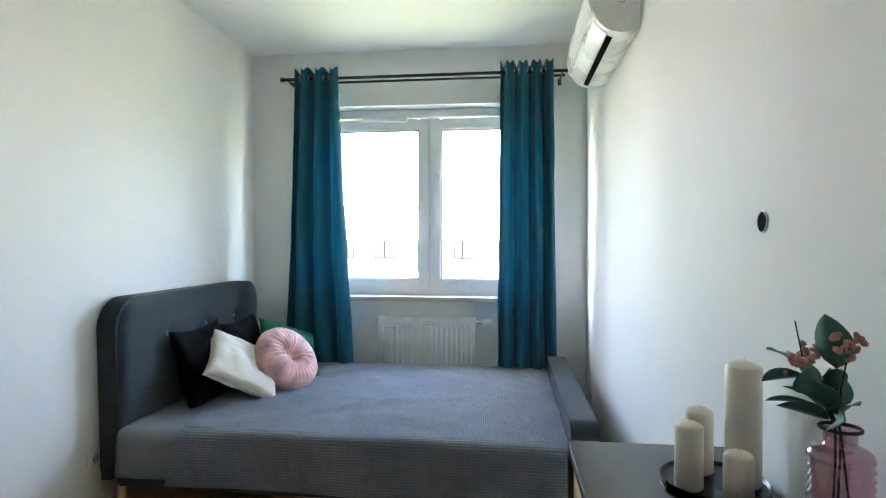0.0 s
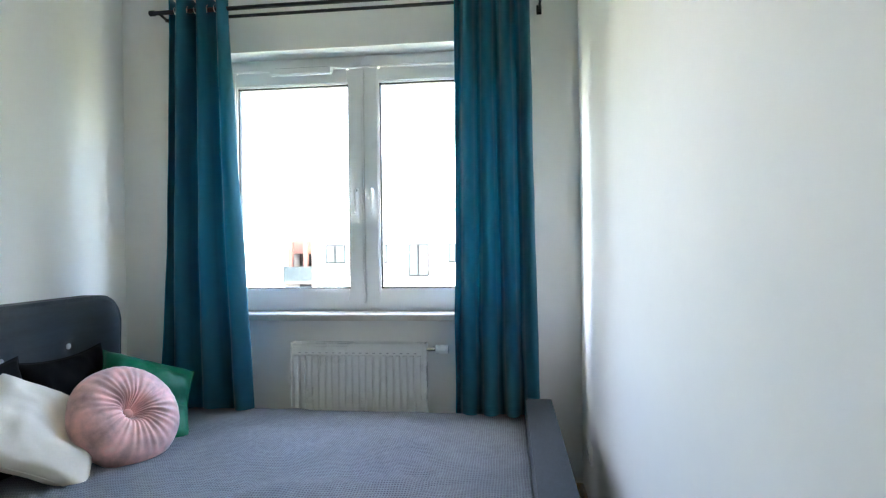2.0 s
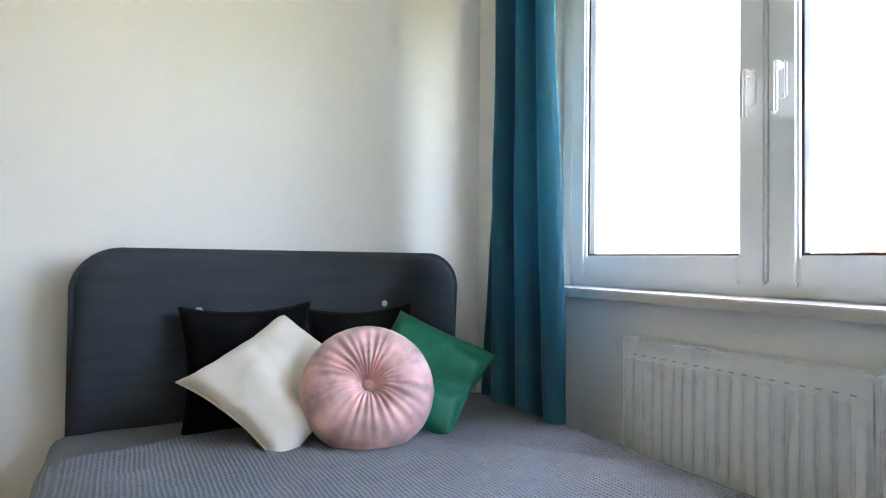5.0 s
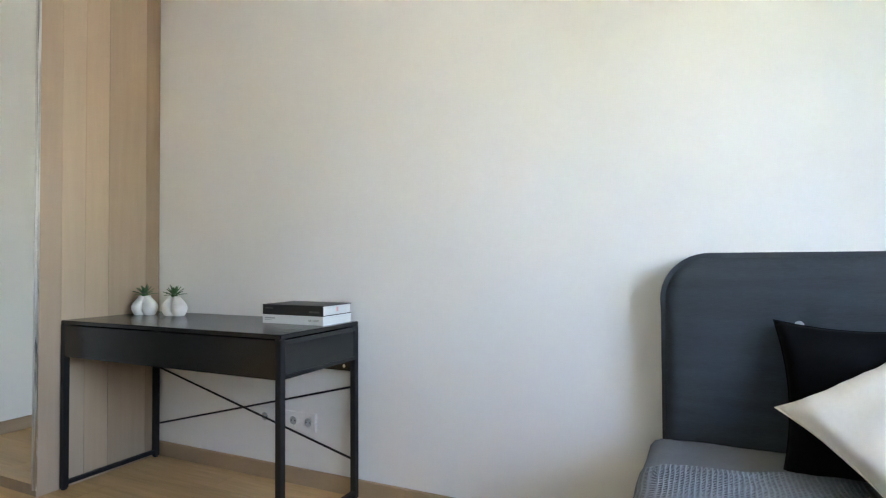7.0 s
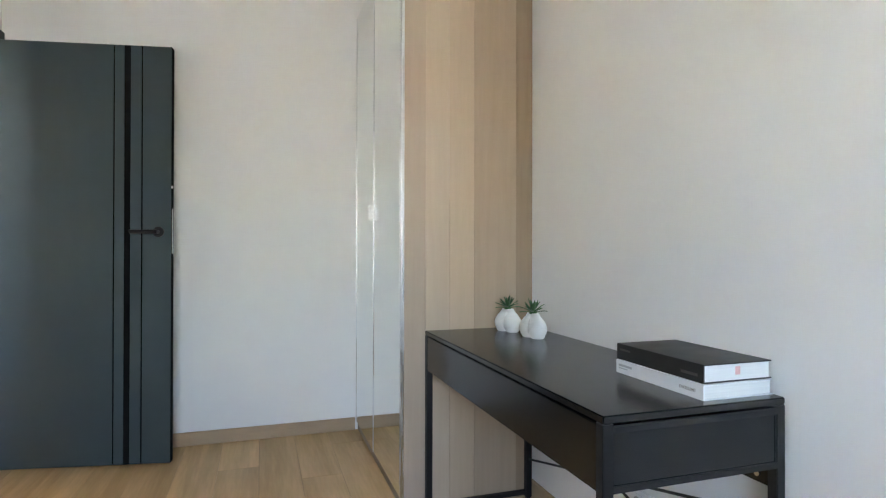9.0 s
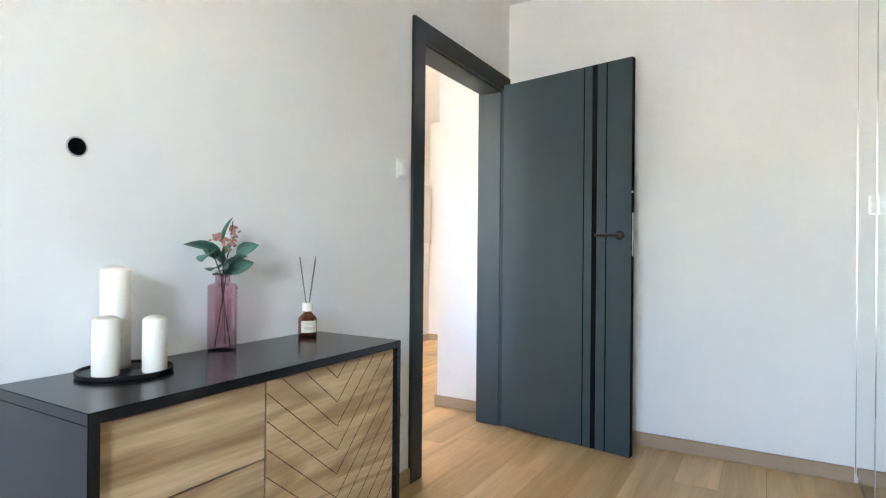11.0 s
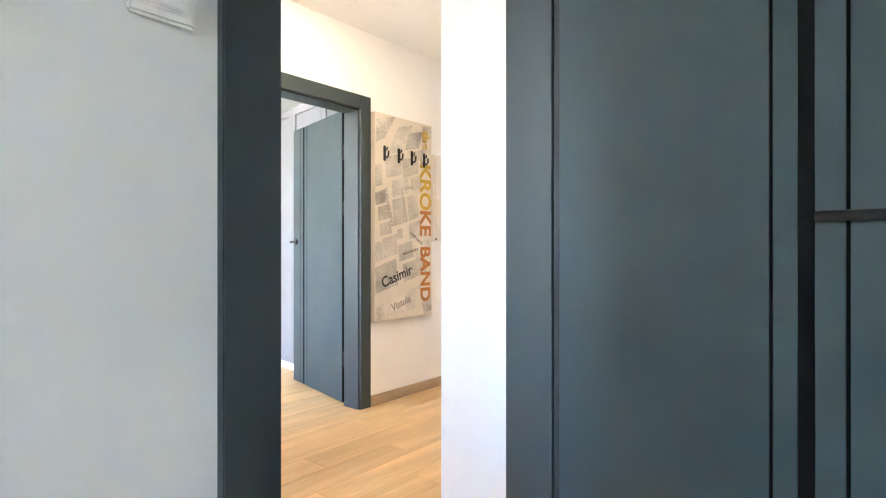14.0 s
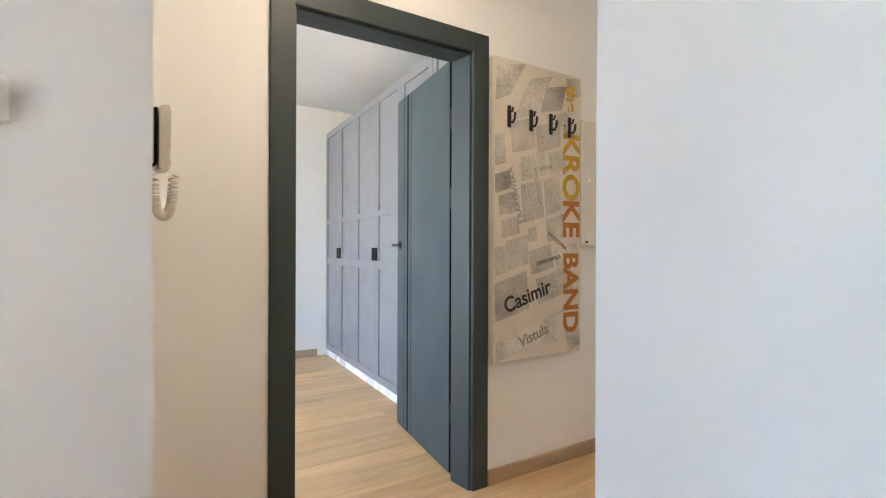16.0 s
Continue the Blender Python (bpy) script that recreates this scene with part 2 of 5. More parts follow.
M_BLACKROD = mat("black_rod", (0.012, 0.014, 0.02), 0.35, metal=0.3)
M_CHROME = mat("chrome", (0.75, 0.76, 0.78), 0.15, metal=1.0, vary=0.02)
M_FABRIC = mat("charcoal_fabric", (0.037, 0.046, 0.056), 0.9, vary=0.35, scale=10, sheen=0.08, bump=0.5, bump_scale=420, stretch=(1, 0.35, 3))
M_BUTTON = mat("button_cloth", (0.30, 0.32, 0.36), 0.7)
M_LEG = wood("beech_leg", (0.45, 0.28, 0.14), (0.62, 0.42, 0.24), "Z", 2.0)
M_SHEET = mat("grey_sheet", (0.175, 0.180, 0.190), 0.9, vary=0.1, scale=5, bump=0.35, bump_scale=500, sheen=0.06)
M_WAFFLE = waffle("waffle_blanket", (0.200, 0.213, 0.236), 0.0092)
M_MATTRESS = mat("mattress_white", (0.75, 0.75, 0.73), 0.9)
M_BLACKCLOTH = mat("black_cushion_cloth", (0.0035, 0.0037, 0.0045), 0.95, vary=0.3, bump=0.3, bump_scale=300)
M_BLACKCLOTH.node_tree.nodes["Principled BSDF"].inputs["Specular IOR Level"].default_value = 0.15
M_CREAM = mat("cream_cushion_cloth", (0.82, 0.745, 0.64), 0.9, vary=0.06, sheen=0.2, bump=0.3, bump_scale=400)
# wide tone mottling paints the velvet's shiny patches into the colour
M_PINK = mat("pink_crushed_velvet", (0.80, 0.46, 0.43), 0.42, vary=0.55, scale=15, sheen=0.5, bump=0.10, bump_scale=26, fine=0.08)
M_GREEN = mat("green_satin_velvet", (0.001, 0.155, 0.085), 0.45, vary=0.25, scale=6)
M_GREEN.node_tree.nodes["Principled BSDF"].inputs["Specular IOR Level"].default_value = 0.25
M_BLACKWOOD = mat("black_lacquer", (0.009, 0.009, 0.0095), 0.22, vary=0.05, scale=8, rough_vary=0.0)
M_BLACKWOOD.node_tree.nodes["Principled BSDF"].inputs["Specular IOR Level"].default_value = 0.5
M_BLACKMETAL = mat("black_steel", (0.012, 0.012, 0.013), 0.45, metal=0.2)
M_PANELS = [wood("wardrobe_board_%s" % n, d, l, "Z", 0.45, rough=0.5, rand=0.0, bump=0.05) for n, d, l in (
    ("a", (0.46, 0.35, 0.26), (0.52, 0.405, 0.305)), ("b", (0.50, 0.375, 0.26), (0.58, 0.445, 0.32)),
    ("c", (0.38, 0.28, 0.19), (0.46, 0.345, 0.245)), ("d", (0.53, 0.41, 0.30), (0.60, 0.475, 0.355)), ("e", (0.28, 0.195, 0.125), (0.36, 0.26, 0.175)))]
M_MIRROR = mat("mirror", (0.90, 0.93, 0.92), 0.02, metal=1.0, vary=0.0, rough_vary=0.0)
M_ALU = mat("brushed_aluminium", (0.72, 0.73, 0.74), 0.28, metal=1.0, vary=0.05, stretch=(20, 20, 0.5))
M_RUSTIC = wood("rustic_oak", (0.36, 0.21, 0.095), (0.80, 0.57, 0.33), "Y", 0.8, knots=0.9, rough=0.5, rand=0.05, bump=0.25, streak=0.9, rings=0.6)
# dark colour painted in for the shade inside the chevron grooves
M_GROOVE = mat("groove_shadow_line", (0.10, 0.06, 0.03), 0.9)
M_WAX = mat("ivory_wax", (0.80, 0.74, 0.64), 0.45, vary=0.04, scale=10)
M_WAX.node_tree.nodes["Principled BSDF"].inputs["Subsurface Weight"].default_value = 0.08
M_WAX.node_tree.nodes["Principled BSDF"].inputs["Subsurface Radius"].default_value = (0.02, 0.012, 0.006)
M_TRAY = mat("dark_tray_metal", (0.018, 0.018, 0.02), 0.3, metal=0.6)
M_PINKGLASS = clear_glass("pink_glass", (0.86, 0.60, 0.68), 0.75, 0.13)
M_AMBER = clear_glass("amber_glass", (0.46, 0.15, 0.035), 0.5, 0.05)
M_LABEL = mat("paper_label", (0.66, 0.58, 0.44), 0.8)
M_INK = mat("ink", (0.02, 0.02, 0.02), 0.7)
M_REED = mat("grey_reed", (0.16, 0.17, 0.18), 0.8)
M_LEAF = mat("eucalyptus_leaf", (0.065, 0.175, 0.125), 0.5, vary=0.25, scale=20, rand=0.35)
M_STEM = mat("plant_stem", (0.05, 0.035, 0.03), 0.7)
M_BLOSSOM = mat("pink_blossom", (0.52, 0.25, 0.20), 0.8, vary=0.2, scale=60)
M_CERAMIC = mat("white_ceramic", (0.82, 0.82, 0.80), 0.3, vary=0.01)
M_SUCC = mat("succulent_green", (0.035, 0.11, 0.035), 0.5, vary=0.3, scale=30, rand=0.3)
M_BOOKBLACK = mat("black_book_cover", (0.012, 0.012, 0.013), 0.45, vary=0.2)
M_BOOKWHITE = mat("white_book_cover", (0.78, 0.79, 0.80), 0.45, vary=0.02)
M_SPINE = mat("spine_print", (0.075, 0.072, 0.068), 0.5)
M_PAGES = mat("book_pages", (0.74, 0.74, 0.72), 0.9, vary=0.08, scale=4, stretch=(1, 1, 90))
M_DOOR = mat("petrol_grey_door", (0.033, 0.057, 0.066), 0.50, vary=0.06, scale=2.0, bump=0.06, bump_scale=300)
M_DOOR.node_tree.nodes["Principled BSDF"].inputs["Specular IOR Level"].default_value = 0.5
M_DOORDARK = mat("door_groove", (0.004, 0.005, 0.005), 0.9)
M_DOORDARK.node_tree.nodes["Principled BSDF"].inputs["Specular IOR Level"].default_value = 0.1
M_INLAY = mat("matt_black_inlay", (0.004, 0.0045, 0.005), 0.8, vary=0.1)
M_INLAY.node_tree.nodes["Principled BSDF"].inputs["Specular IOR Level"].default_value = 0.15
M_FRAME = mat("petrol_grey_frame", (0.032, 0.048, 0.052), 0.45, vary=0.05, scale=2.0)
M_CLOSET = mat("grey_cabinet_paint", (0.255, 0.258, 0.275), 0.45, vary=0.02)
M_BOX = mat("fuse_box_enamel", (0.74, 0.70, 0.64), 0.4, vary=0.01)
M_CANVAS = mat("painted_canvas", (0.66, 0.60, 0.51), 0.9, vary=0.10, scale=5, bump=0.4, bump_scale=400)
M_BLOCK = mat("grey_paint_wash", (0.50, 0.465, 0.41), 0.9, vary=0.5, scale=5, rand=0.16)
M_GOLD = mat("ochre_lettering", (0.52, 0.33, 0.03), 0.6, vary=0.25, scale=20)
M_RUST = mat("rust_lettering", (0.42, 0.15, 0.02), 0.6, vary=0.25, scale=20)
M_GREYTXT = mat("grey_lettering", (0.30, 0.28, 0.25), 0.8, vary=0.2)
M_FACADE = mat("facade_render", (0.80, 0.79, 0.76), 0.85, vary=0.03)
M_FACGLASS = mat("facade_glass", (0.038, 0.050, 0.055), 0.6, vary=0.1)
M_FACGLASS.node_tree.nodes["Principled BSDF"].inputs["Specular IOR Level"].default_value = 0.05
M_FACFRAME = mat("facade_frame", (0.016, 0.016, 0.018), 0.9)
M_FACFRAME.node_tree.nodes["Principled BSDF"].inputs["Specular IOR Level"].default_value = 0.05
M_REDBRICK = mat("red_cladding", (0.13, 0.06, 0.048), 0.9, vary=0.15)
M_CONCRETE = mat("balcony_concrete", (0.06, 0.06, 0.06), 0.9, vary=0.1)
M_GROUND = mat("far_ground", (0.10, 0.12, 0.07), 0.95, vary=0.3, scale=0.3)
M_LAMP = glow("lamp_diffuser", (1.0, 0.82, 0.62), 0.98)
M_IVORY = mat("ivory_plastic", (0.70, 0.64, 0.55), 0.4, vary=0.02)


# ---- building helpers ----
def part(name, bm, material, parent=None, label="", smooth=False):
    """Links a bmesh as one mesh object, in world places, under a thing or a part."""
    me = bpy.data.meshes.new(name)
    bmesh.ops.recalc_face_normals(bm, faces=bm.faces)
    bm.to_mesh(me)
    bm.free()
    me.materials.append(material)
    if smooth:
        for p in me.polygons:
            p.use_smooth = True
    ob = new(name, me)
    if parent is not None:
        ob.parent = parent
        if parent.type == "EMPTY":
            ob.matrix_parent_inverse = parent.matrix_basis.inverted()
    return tagged(ob, label)


def thing(name, at, label, category, group=""):
    ob = new(name)
    ob.empty_display_size = 0.05
    ob.matrix_basis = Matrix.Translation(at)
    return tagged(ob, label, category, group)


def struct(ob, label=""):
    return tagged(ob, label, kind="structure")


def box(x0, x1, y0, y1, z0, z1, bevel=0.0, seg=2, bm=None):
    own = bmesh.new()
    bmesh.ops.create_cube(own, size=1)
    for v in own.verts:
        v.co = Vector(((x0 + x1) / 2 + v.co.x * (x1 - x0), (y0 + y1) / 2 + v.co.y * (y1 - y0), (z0 + z1) / 2 + v.co.z * (z1 - z0)))
    if bevel:
        bmesh.ops.bevel(own, geom=own.edges[:], offset=bevel, segments=seg, affect="EDGES")
    return join(bm, own)


def join(bm, own):
    if bm is None:
        return own
    me = bpy.data.meshes.new("tmp")
    own.to_mesh(me)
    own.free()
    bm.from_mesh(me)
    bpy.data.meshes.remove(me)
    return bm


def turn(bm, m):
    bmesh.ops.transform(bm, matrix=m, verts=bm.verts)
    return bm


def rod(a, b, r, seg=12, bm=None, r2=None):
    a, b = Vector(a), Vector(b)
    own = bmesh.new()
    bmesh.ops.create_cone(own, cap_ends=True, segments=seg, radius1=r, radius2=r if r2 is None else r2, depth=(b - a).length)
    q = (b - a).to_track_quat("Z", "Y").to_matrix().to_4x4()
    bmesh.ops.transform(own, matrix=Matrix.Translation((a + b) / 2) @ q, verts=own.verts)
    return join(bm, own)


def lathe(profile, at, seg=32, ripple=None):
    """Turned shape from (radius, height) pairs."""
    bm = bmesh.new()
    rings = []
    for r, z in profile:
        rings.append([bm.verts.new((at[0] + r * math.cos(2 * math.pi * k / seg), at[1] + r * math.sin(2 * math.pi * k / seg), at[2] + z)) for k in range(seg)])
    for a, b in zip(rings, rings[1:]):
        for k in range(seg):
            bm.faces.new((a[k], a[(k + 1) % seg], b[(k + 1) % seg], b[k]))
    bm.faces.new(rings[0][::-1])
    bm.faces.new(rings[-1])
    return bm


def tube(points, r, seg=8):
    """A bent rod through the points."""
    pts = [Vector(p) for p in points]
    bm = bmesh.new()
    rings = []
    for i, p in enumerate(pts):
        d = (pts[min(i + 1, len(pts) - 1)] - pts[max(i - 1, 0)]).normalized()
        u = d.orthogonal().normalized() if i == 0 else (u - d * u.dot(d)).normalized()
        w = d.cross(u)
        rings.append([bm.verts.new(p + r * (u * math.cos(2 * math.pi * k / seg) + w * math.sin(2 * math.pi * k / seg))) for k in range(seg)])
    for a, b in zip(rings, rings[1:]):
        for k in range(seg):
            bm.faces.new((a[k], a[(k + 1) % seg], b[(k + 1) % seg], b[k]))
    bm.faces.new(rings[0][::-1])
    bm.faces.new(rings[-1])
    return bm


def ring(at, axis, r, thick, seg=24, sub=8):
    q = Vector(axis).to_track_quat("Z", "Y").to_matrix()
    pts = [Vector(at) + q @ Vector((r * math.cos(2 * math.pi * k / seg), r * math.sin(2 * math.pi * k / seg), 0)) for k in range(seg + 1)]
    return tube(pts, thick, sub)


def prism(outline, axis, a, b, bevel=0.0, seg=2):
    """A flat outline of (u, v) pairs pushed from a to b along an axis: x keeps (y, z), y keeps (x, z), z keeps (x, y)."""
    place = {"x": lambda u, v, d: (d, u, v), "y": lambda u, v, d: (u, d, v), "z": lambda u, v, d: (u, v, d)}[axis]
    bm = bmesh.new()
    lo = [bm.verts.new(place(u, v, a)) for u, v in outline]
    hi = [bm.verts.new(place(u, v, b)) for u, v in outline]
    bm.faces.new(lo[::-1])
    bm.faces.new(hi)
    n = len(lo)
    rims = []
    for k in range(n):
        bm.faces.new((lo[k], lo[(k + 1) % n], hi[(k + 1) % n], hi[k]))
        rims.append(bm.edges.get((hi[k], hi[(k + 1) % n])))
        rims.append(bm.edges.get((lo[k], lo[(k + 1) % n])))
    if bevel:
        bmesh.ops.bevel(bm, geom=rims, offset=bevel, segments=seg, affect="EDGES")
    return bm


def rounded(u0, u1, v0, v1, r, top_only=False, seg=8):
    """Outline of a rectangle with rounded corners."""
    out = []
    for cu, cv, a0, sharp in ((u1 - r, v1 - r, 0, False), (u0 + r, v1 - r, 90, False), (u0 + r, v0 + r, 180, top_only), (u1 - r, v0 + r, 270, top_only)):
        if sharp:
            out.append((u0 if a0 == 180 else u1, v0))
        else:
            out += [(cu + r * math.cos(radians(a0 + 90 * k / seg)), cv + r * math.sin(radians(a0 + 90 * k / seg))) for k in range(seg + 1)]
    return out


def letters(text, size, m, material, parent, name="lettering", label="", thick=0.0006, shear=0.0, bold=0.0):
    """Raised lettering from the built-in font, laid by the pose m (baseline along its x, facing its z)."""
    cu = bpy.data.curves.new("tmp_text", "FONT")
    cu.body, cu.size, cu.extrude, cu.align_x, cu.align_y, cu.shear, cu.offset = text, size, thick, "CENTER", "CENTER", shear, bold
    tmp = new("tmp_text", cu)
    me = bpy.data.meshes.new_from_object(tmp.evaluated_get(bpy.context.evaluated_depsgraph_get()))
    bpy.data.objects.remove(tmp)
    bm = bmesh.new()
    bm.from_mesh(me)
    bpy.data.meshes.remove(me)
    return part(name, turn(bm, m), material, parent, label)


def facing(at, normal, spin=0):
    """Pose of a flat sign at a place that faces along a level normal, upright; spin turns it in its plane."""
    n = Vector(normal).normalized()
    x = Vector((0, 0, 1)).cross(n)
    m = Matrix((x, Vector((0, 0, 1)), n)).transposed().to_4x4()
    return Matrix.Translation(at) @ m @ pose(0, 0, 0, 0, 0, spin)


# ---- walls, ceilings ----
WIN = (0.42, 2.07, 0.865, 2.185)         # window opening x0 x1 z0 z1
NT = 0.30                                # thickness of the north wall
bm = box(-0.2, WIN[0], L, L + NT, -0.02, H)
box(WIN[1], WX, L, L + NT, -0.02, H, bm=bm)
box(WIN[0], WIN[1], L, L + NT, -0.02, WIN[2], bm=bm)
box(WIN[0], WIN[1], L, L + NT, WIN[3], H, bm=bm)
struct(part("wall_north", bm, M_WALL), "white painted window wall")
struct(part("wall_west", box(-0.2, 0, S, L, -0.02, H), M_WALL), "white painted wall behind the bed")
struct(part("wall_south", box(-0.2, WX, S - 0.15, S, -0.02, H), M_WALL), "white painted end wall")
D0, D1, DT = 0.06, 0.968, 2.02           # door opening in the east wall
bm = box(W, WX, D1, L, -0.02, H)
box(W, WX, S, D0, -0.02, H, bm=bm)
box(W, WX, D0, D1, DT, H, bm=bm)
struct(part("wall_east", bm, M_WALL), "white painted wall with the doorway")
struct(part("ceiling", box(-0.2, WX, S - 0.15, L + NT, H, H + 0.15), M_CEIL))
NY, NX = -0.10, 2.845                    # face and corner of the wall beside the doorway in the hall
struct(part("wall_hall_pier", box(WX, NX, HE, NY, -0.02, H), M_WALL), "white pier beside the doorway")
bm = box(FX, FX + 0.14, BY, 2.45, -0.02, H)
E0, E1 = -1.105, -0.24
box(FX, FX + 0.14, E1, BY, -0.02, H, bm=bm)
box(FX, FX + 0.14, HE, E0, -0.02, H, bm=bm)
box(FX, FX + 0.14, E0, E1, DT, H, bm=bm)
struct(part("wall_hall_far", bm, M_WALL), "warm lit white hall wall")
struct(part("wall_hall_end", box(WX, FX + 0.14, HE - 0.15, HE, -0.02, H), M_WALL))
bm = box(BX, FX, BY, 2.45, -0.02, H)
struct(part("wall_hall_block", bm, M_WALL), "white wall block with a sharp corner")
# unseen wall with an invented opening, added so that daylight brightens the pier
bm = box(WX, 2.78, 2.45, 2.6, -0.02, H)
box(3.16, BX, 2.45, 2.6, -0.02, H, bm=bm)
box(2.78, 3.16, 2.45, 2.6, -0.02, 0.95, bm=bm)
box(2.78, 3.16, 2.45, 2.6, 2.05, H, bm=bm)
struct(part("wall_hall_north", bm, M_WALL))
struct(part("ceiling_hall", box(WX, FX + 0.14, HE - 0.15, 2.6, H - 0.02, H + 0.15), M_CEIL))
struct(part("wall_room_end", box(R2X, R2X + 0.15, -3.0, 2.45, -0.02, H), M_WALL), "pale end wall of the far room")
# unseen wall; its opening is added to let daylight into the far room
bm = box(FX + 0.14, 5.2, 2.45, 2.6, -0.02, H)
box(6.8, R2X + 0.15, 2.45, 2.6, -0.02, H, bm=bm)
box(5.2, 6.8, 2.45, 2.6, -0.02, 0.85, bm=bm)
box(5.2, 6.8, 2.45, 2.6, 2.25, H, bm=bm)
struct(part("wall_room_north", bm, M_WALL))
struct(part("wall_room_south", box(FX + 0.14, R2X + 0.15, -3.15, -3.0, -0.02, H), M_WALL))
struct(part("ceiling_room", box(FX + 0.14, R2X + 0.15, -3.15, 2.6, H, H + 0.15), M_CEIL))

# skirting boards
SK, ST = 0.072, 0.014
for n, a in (("baseboard_south", (0.58, W - ST, S, S + ST)), ("baseboard_west", (0, ST, 1.08, L - ST)), ("baseboard_north", (0, W, L - ST, L)),
             ("baseboard_east", (W - ST, W, 1.05, L - ST)), ("baseboard_pier", (WX + 0.02, NX, NY, NY + ST)), ("baseboard_pier_side", (NX, NX + ST, HE, NY + ST)),
             ("baseboard_hall_far", (FX - ST, FX, HE, -1.19)), ("baseboard_hall_door", (FX - ST, FX, -0.155, BY)), ("baseboard_hall_end", (NX, FX, HE, HE + ST)),
             ("baseboard_block", (BX - ST, BX, BY - ST, 2.45)), ("baseboard_block_side", (BX - ST, FX - ST, BY - ST, BY)),
             ("baseboard_room_end", (R2X - ST, R2X, -1.8, 2.45))):
    struct(part(n, box(*a, 0, SK, 0.003, 1), M_BASE), "oak coloured skirting board")


# ---- window ----
win = struct(thing("window_1", (1.245, L + 0.12, 0.9), "white plastic double window with a trickle vent, closed", "window"))
WY = L + 0.12


def frame_bars(x0, x1, z0, z1, w, y0, y1, bev=0.006):
    bm = box(x0, x0 + w, y0, y1, z0, z1, bev)
    box(x1 - w, x1, y0, y1, z0, z1, bev, bm=bm)
    box(x0 + w - 0.002, x1 - w + 0.002, y0 + 0.001, y1 - 0.001, z0, z0 + w, bev, bm=bm)
    box(x0 + w - 0.002, x1 - w + 0.002, y0 + 0.001, y1 - 0.001, z1 - w, z1, bev, bm=bm)
    return bm


bm = frame_bars(0.42, 2.07, 0.868, 2.183, 0.06, WY, WY + 0.07)
box(1.22, 1.27, WY + 0.004, WY + 0.066, 0.92, 2.13, 0.004, bm=bm)
part("window_frame", bm, M_PVC, win)
for x0, x1, hx in ((0.487, 1.243, 1.203), (1.247, 2.003, 1.287)):
    sash = part("sash", frame_bars(x0, x1, 0.905, 2.115, 0.079, WY - 0.018, WY + 0.05, 0.008), M_PVC, win)
    gx0, gx1 = x0 + 0.079, x1 - 0.079
    part("seal", frame_bars(gx0 - 0.002, gx1 + 0.002, 0.982, 2.038, 0.009, WY + 0.0, WY + 0.03, 0.001), M_SEAL, sash)
    pane = part("pane", box(gx0, gx1, WY + 0.012, WY + 0.018, 0.984, 2.036), M_PANE, sash)
    pane.visible_shadow = False
    bm = box(hx - 0.014, hx + 0.014, WY - 0.026, WY - 0.018, 1.40, 1.50, 0.006)
    box(hx - 0.010, hx + 0.010, WY - 0.06, WY - 0.024, 1.475, 1.495, 0.005, bm=bm)
    box(hx - 0.009, hx + 0.009, WY - 0.066, WY - 0.05, 1.355, 1.495, 0.006, bm=bm)
    part("window_handle", bm, M_PVC, sash)
bm = box(0.76, 1.09, WY - 0.05, WY - 0.018, 2.085, 2.12, 0.006)
part("trickle_vent", bm, M_PVC, win)
part("vent_slot", box(0.79, 1.07, WY - 0.044, WY - 0.03, 2.1195, 2.1215), M_GREY_PLASTIC, win)
struct(part("window_sill", box(WIN[0] - 0.03, WIN[1] + 0.03, L - 0.045, WY + 0.01, 0.838, 0.869, 0.004), M_SILL), "pale speckled stone window sill")

# ---- radiator ----
rad = thing("radiator", (1.245, 4.94, 0.15), "white steel panel radiator under the window sill", "radiator")
RX0, RX1, RY0, RY1, RZ0, RZ1 = 0.912, 1.58, 4.915, 4.985, 0.16, 0.735
part("body", box(RX0 + 0.012, RX1 - 0.012, RY0 + 0.004, RY1, RZ0 + 0.01, RZ1 - 0.012, 0.004), M_RAD, rad)
nf = 19
for k in range(nf):
    x = RX0 + 0.035 + (RX1 - RX0 - 0.07) * k / (nf - 1)
    part("rib", box(x - 0.0125, x + 0.0125, RY0 - 0.005, RY0 + 0.006, RZ0 + 0.04, RZ1 - 0.055, 0.004, 1), M_RAD, rad)
for k in range(nf - 1):
    x = RX0 + 0.035 + (RX1 - RX0 - 0.07) * (k + 0.5) / (nf - 1)
    part("stamped_mark", box(x - 0.006, x + 0.006, RY0 + 0.0015, RY0 + 0.005, RZ1 - 0.048, RZ1 - 0.044), M_GREY_PLASTIC, rad)
for x in (RX0, RX1 - 0.012):
    part("side_panel", box(x, x + 0.012, RY0, RY1, RZ0, RZ1 - 0.004, 0.003), M_RAD, rad)
bm = frame_bars(RX0, RX1, RY0, RY1, 0.014, 0, 0.012, 0.002)
part("top_rim", turn(bm, Matrix(((1, 0, 0, 0), (0, 0, 1, 0), (0, 1, 0, RZ1 - 0.012), (0, 0, 0, 1)))), M_RAD, rad)
bm = bmesh.new()
for k in range(60):
    x = RX0 + 0.02 + (RX1 - RX0 - 0.04) * k / 59
    box(x - 0.0022, x + 0.0022, RY0 + 0.014, RY1 - 0.014, RZ1 - 0.014, RZ1 - 0.007, bm=bm)
part("top_grille", bm, M_RAD, rad)
valve = part("valve", rod((RX1, 4.95, 0.705), (RX1 + 0.045, 4.95, 0.705), 0.011, bm=rod((RX1 + 0.03, 4.95, 0.705), (RX1 + 0.03, 4.995, 0.705), 0.009)), M_CHROME, rad, "chrome valve")
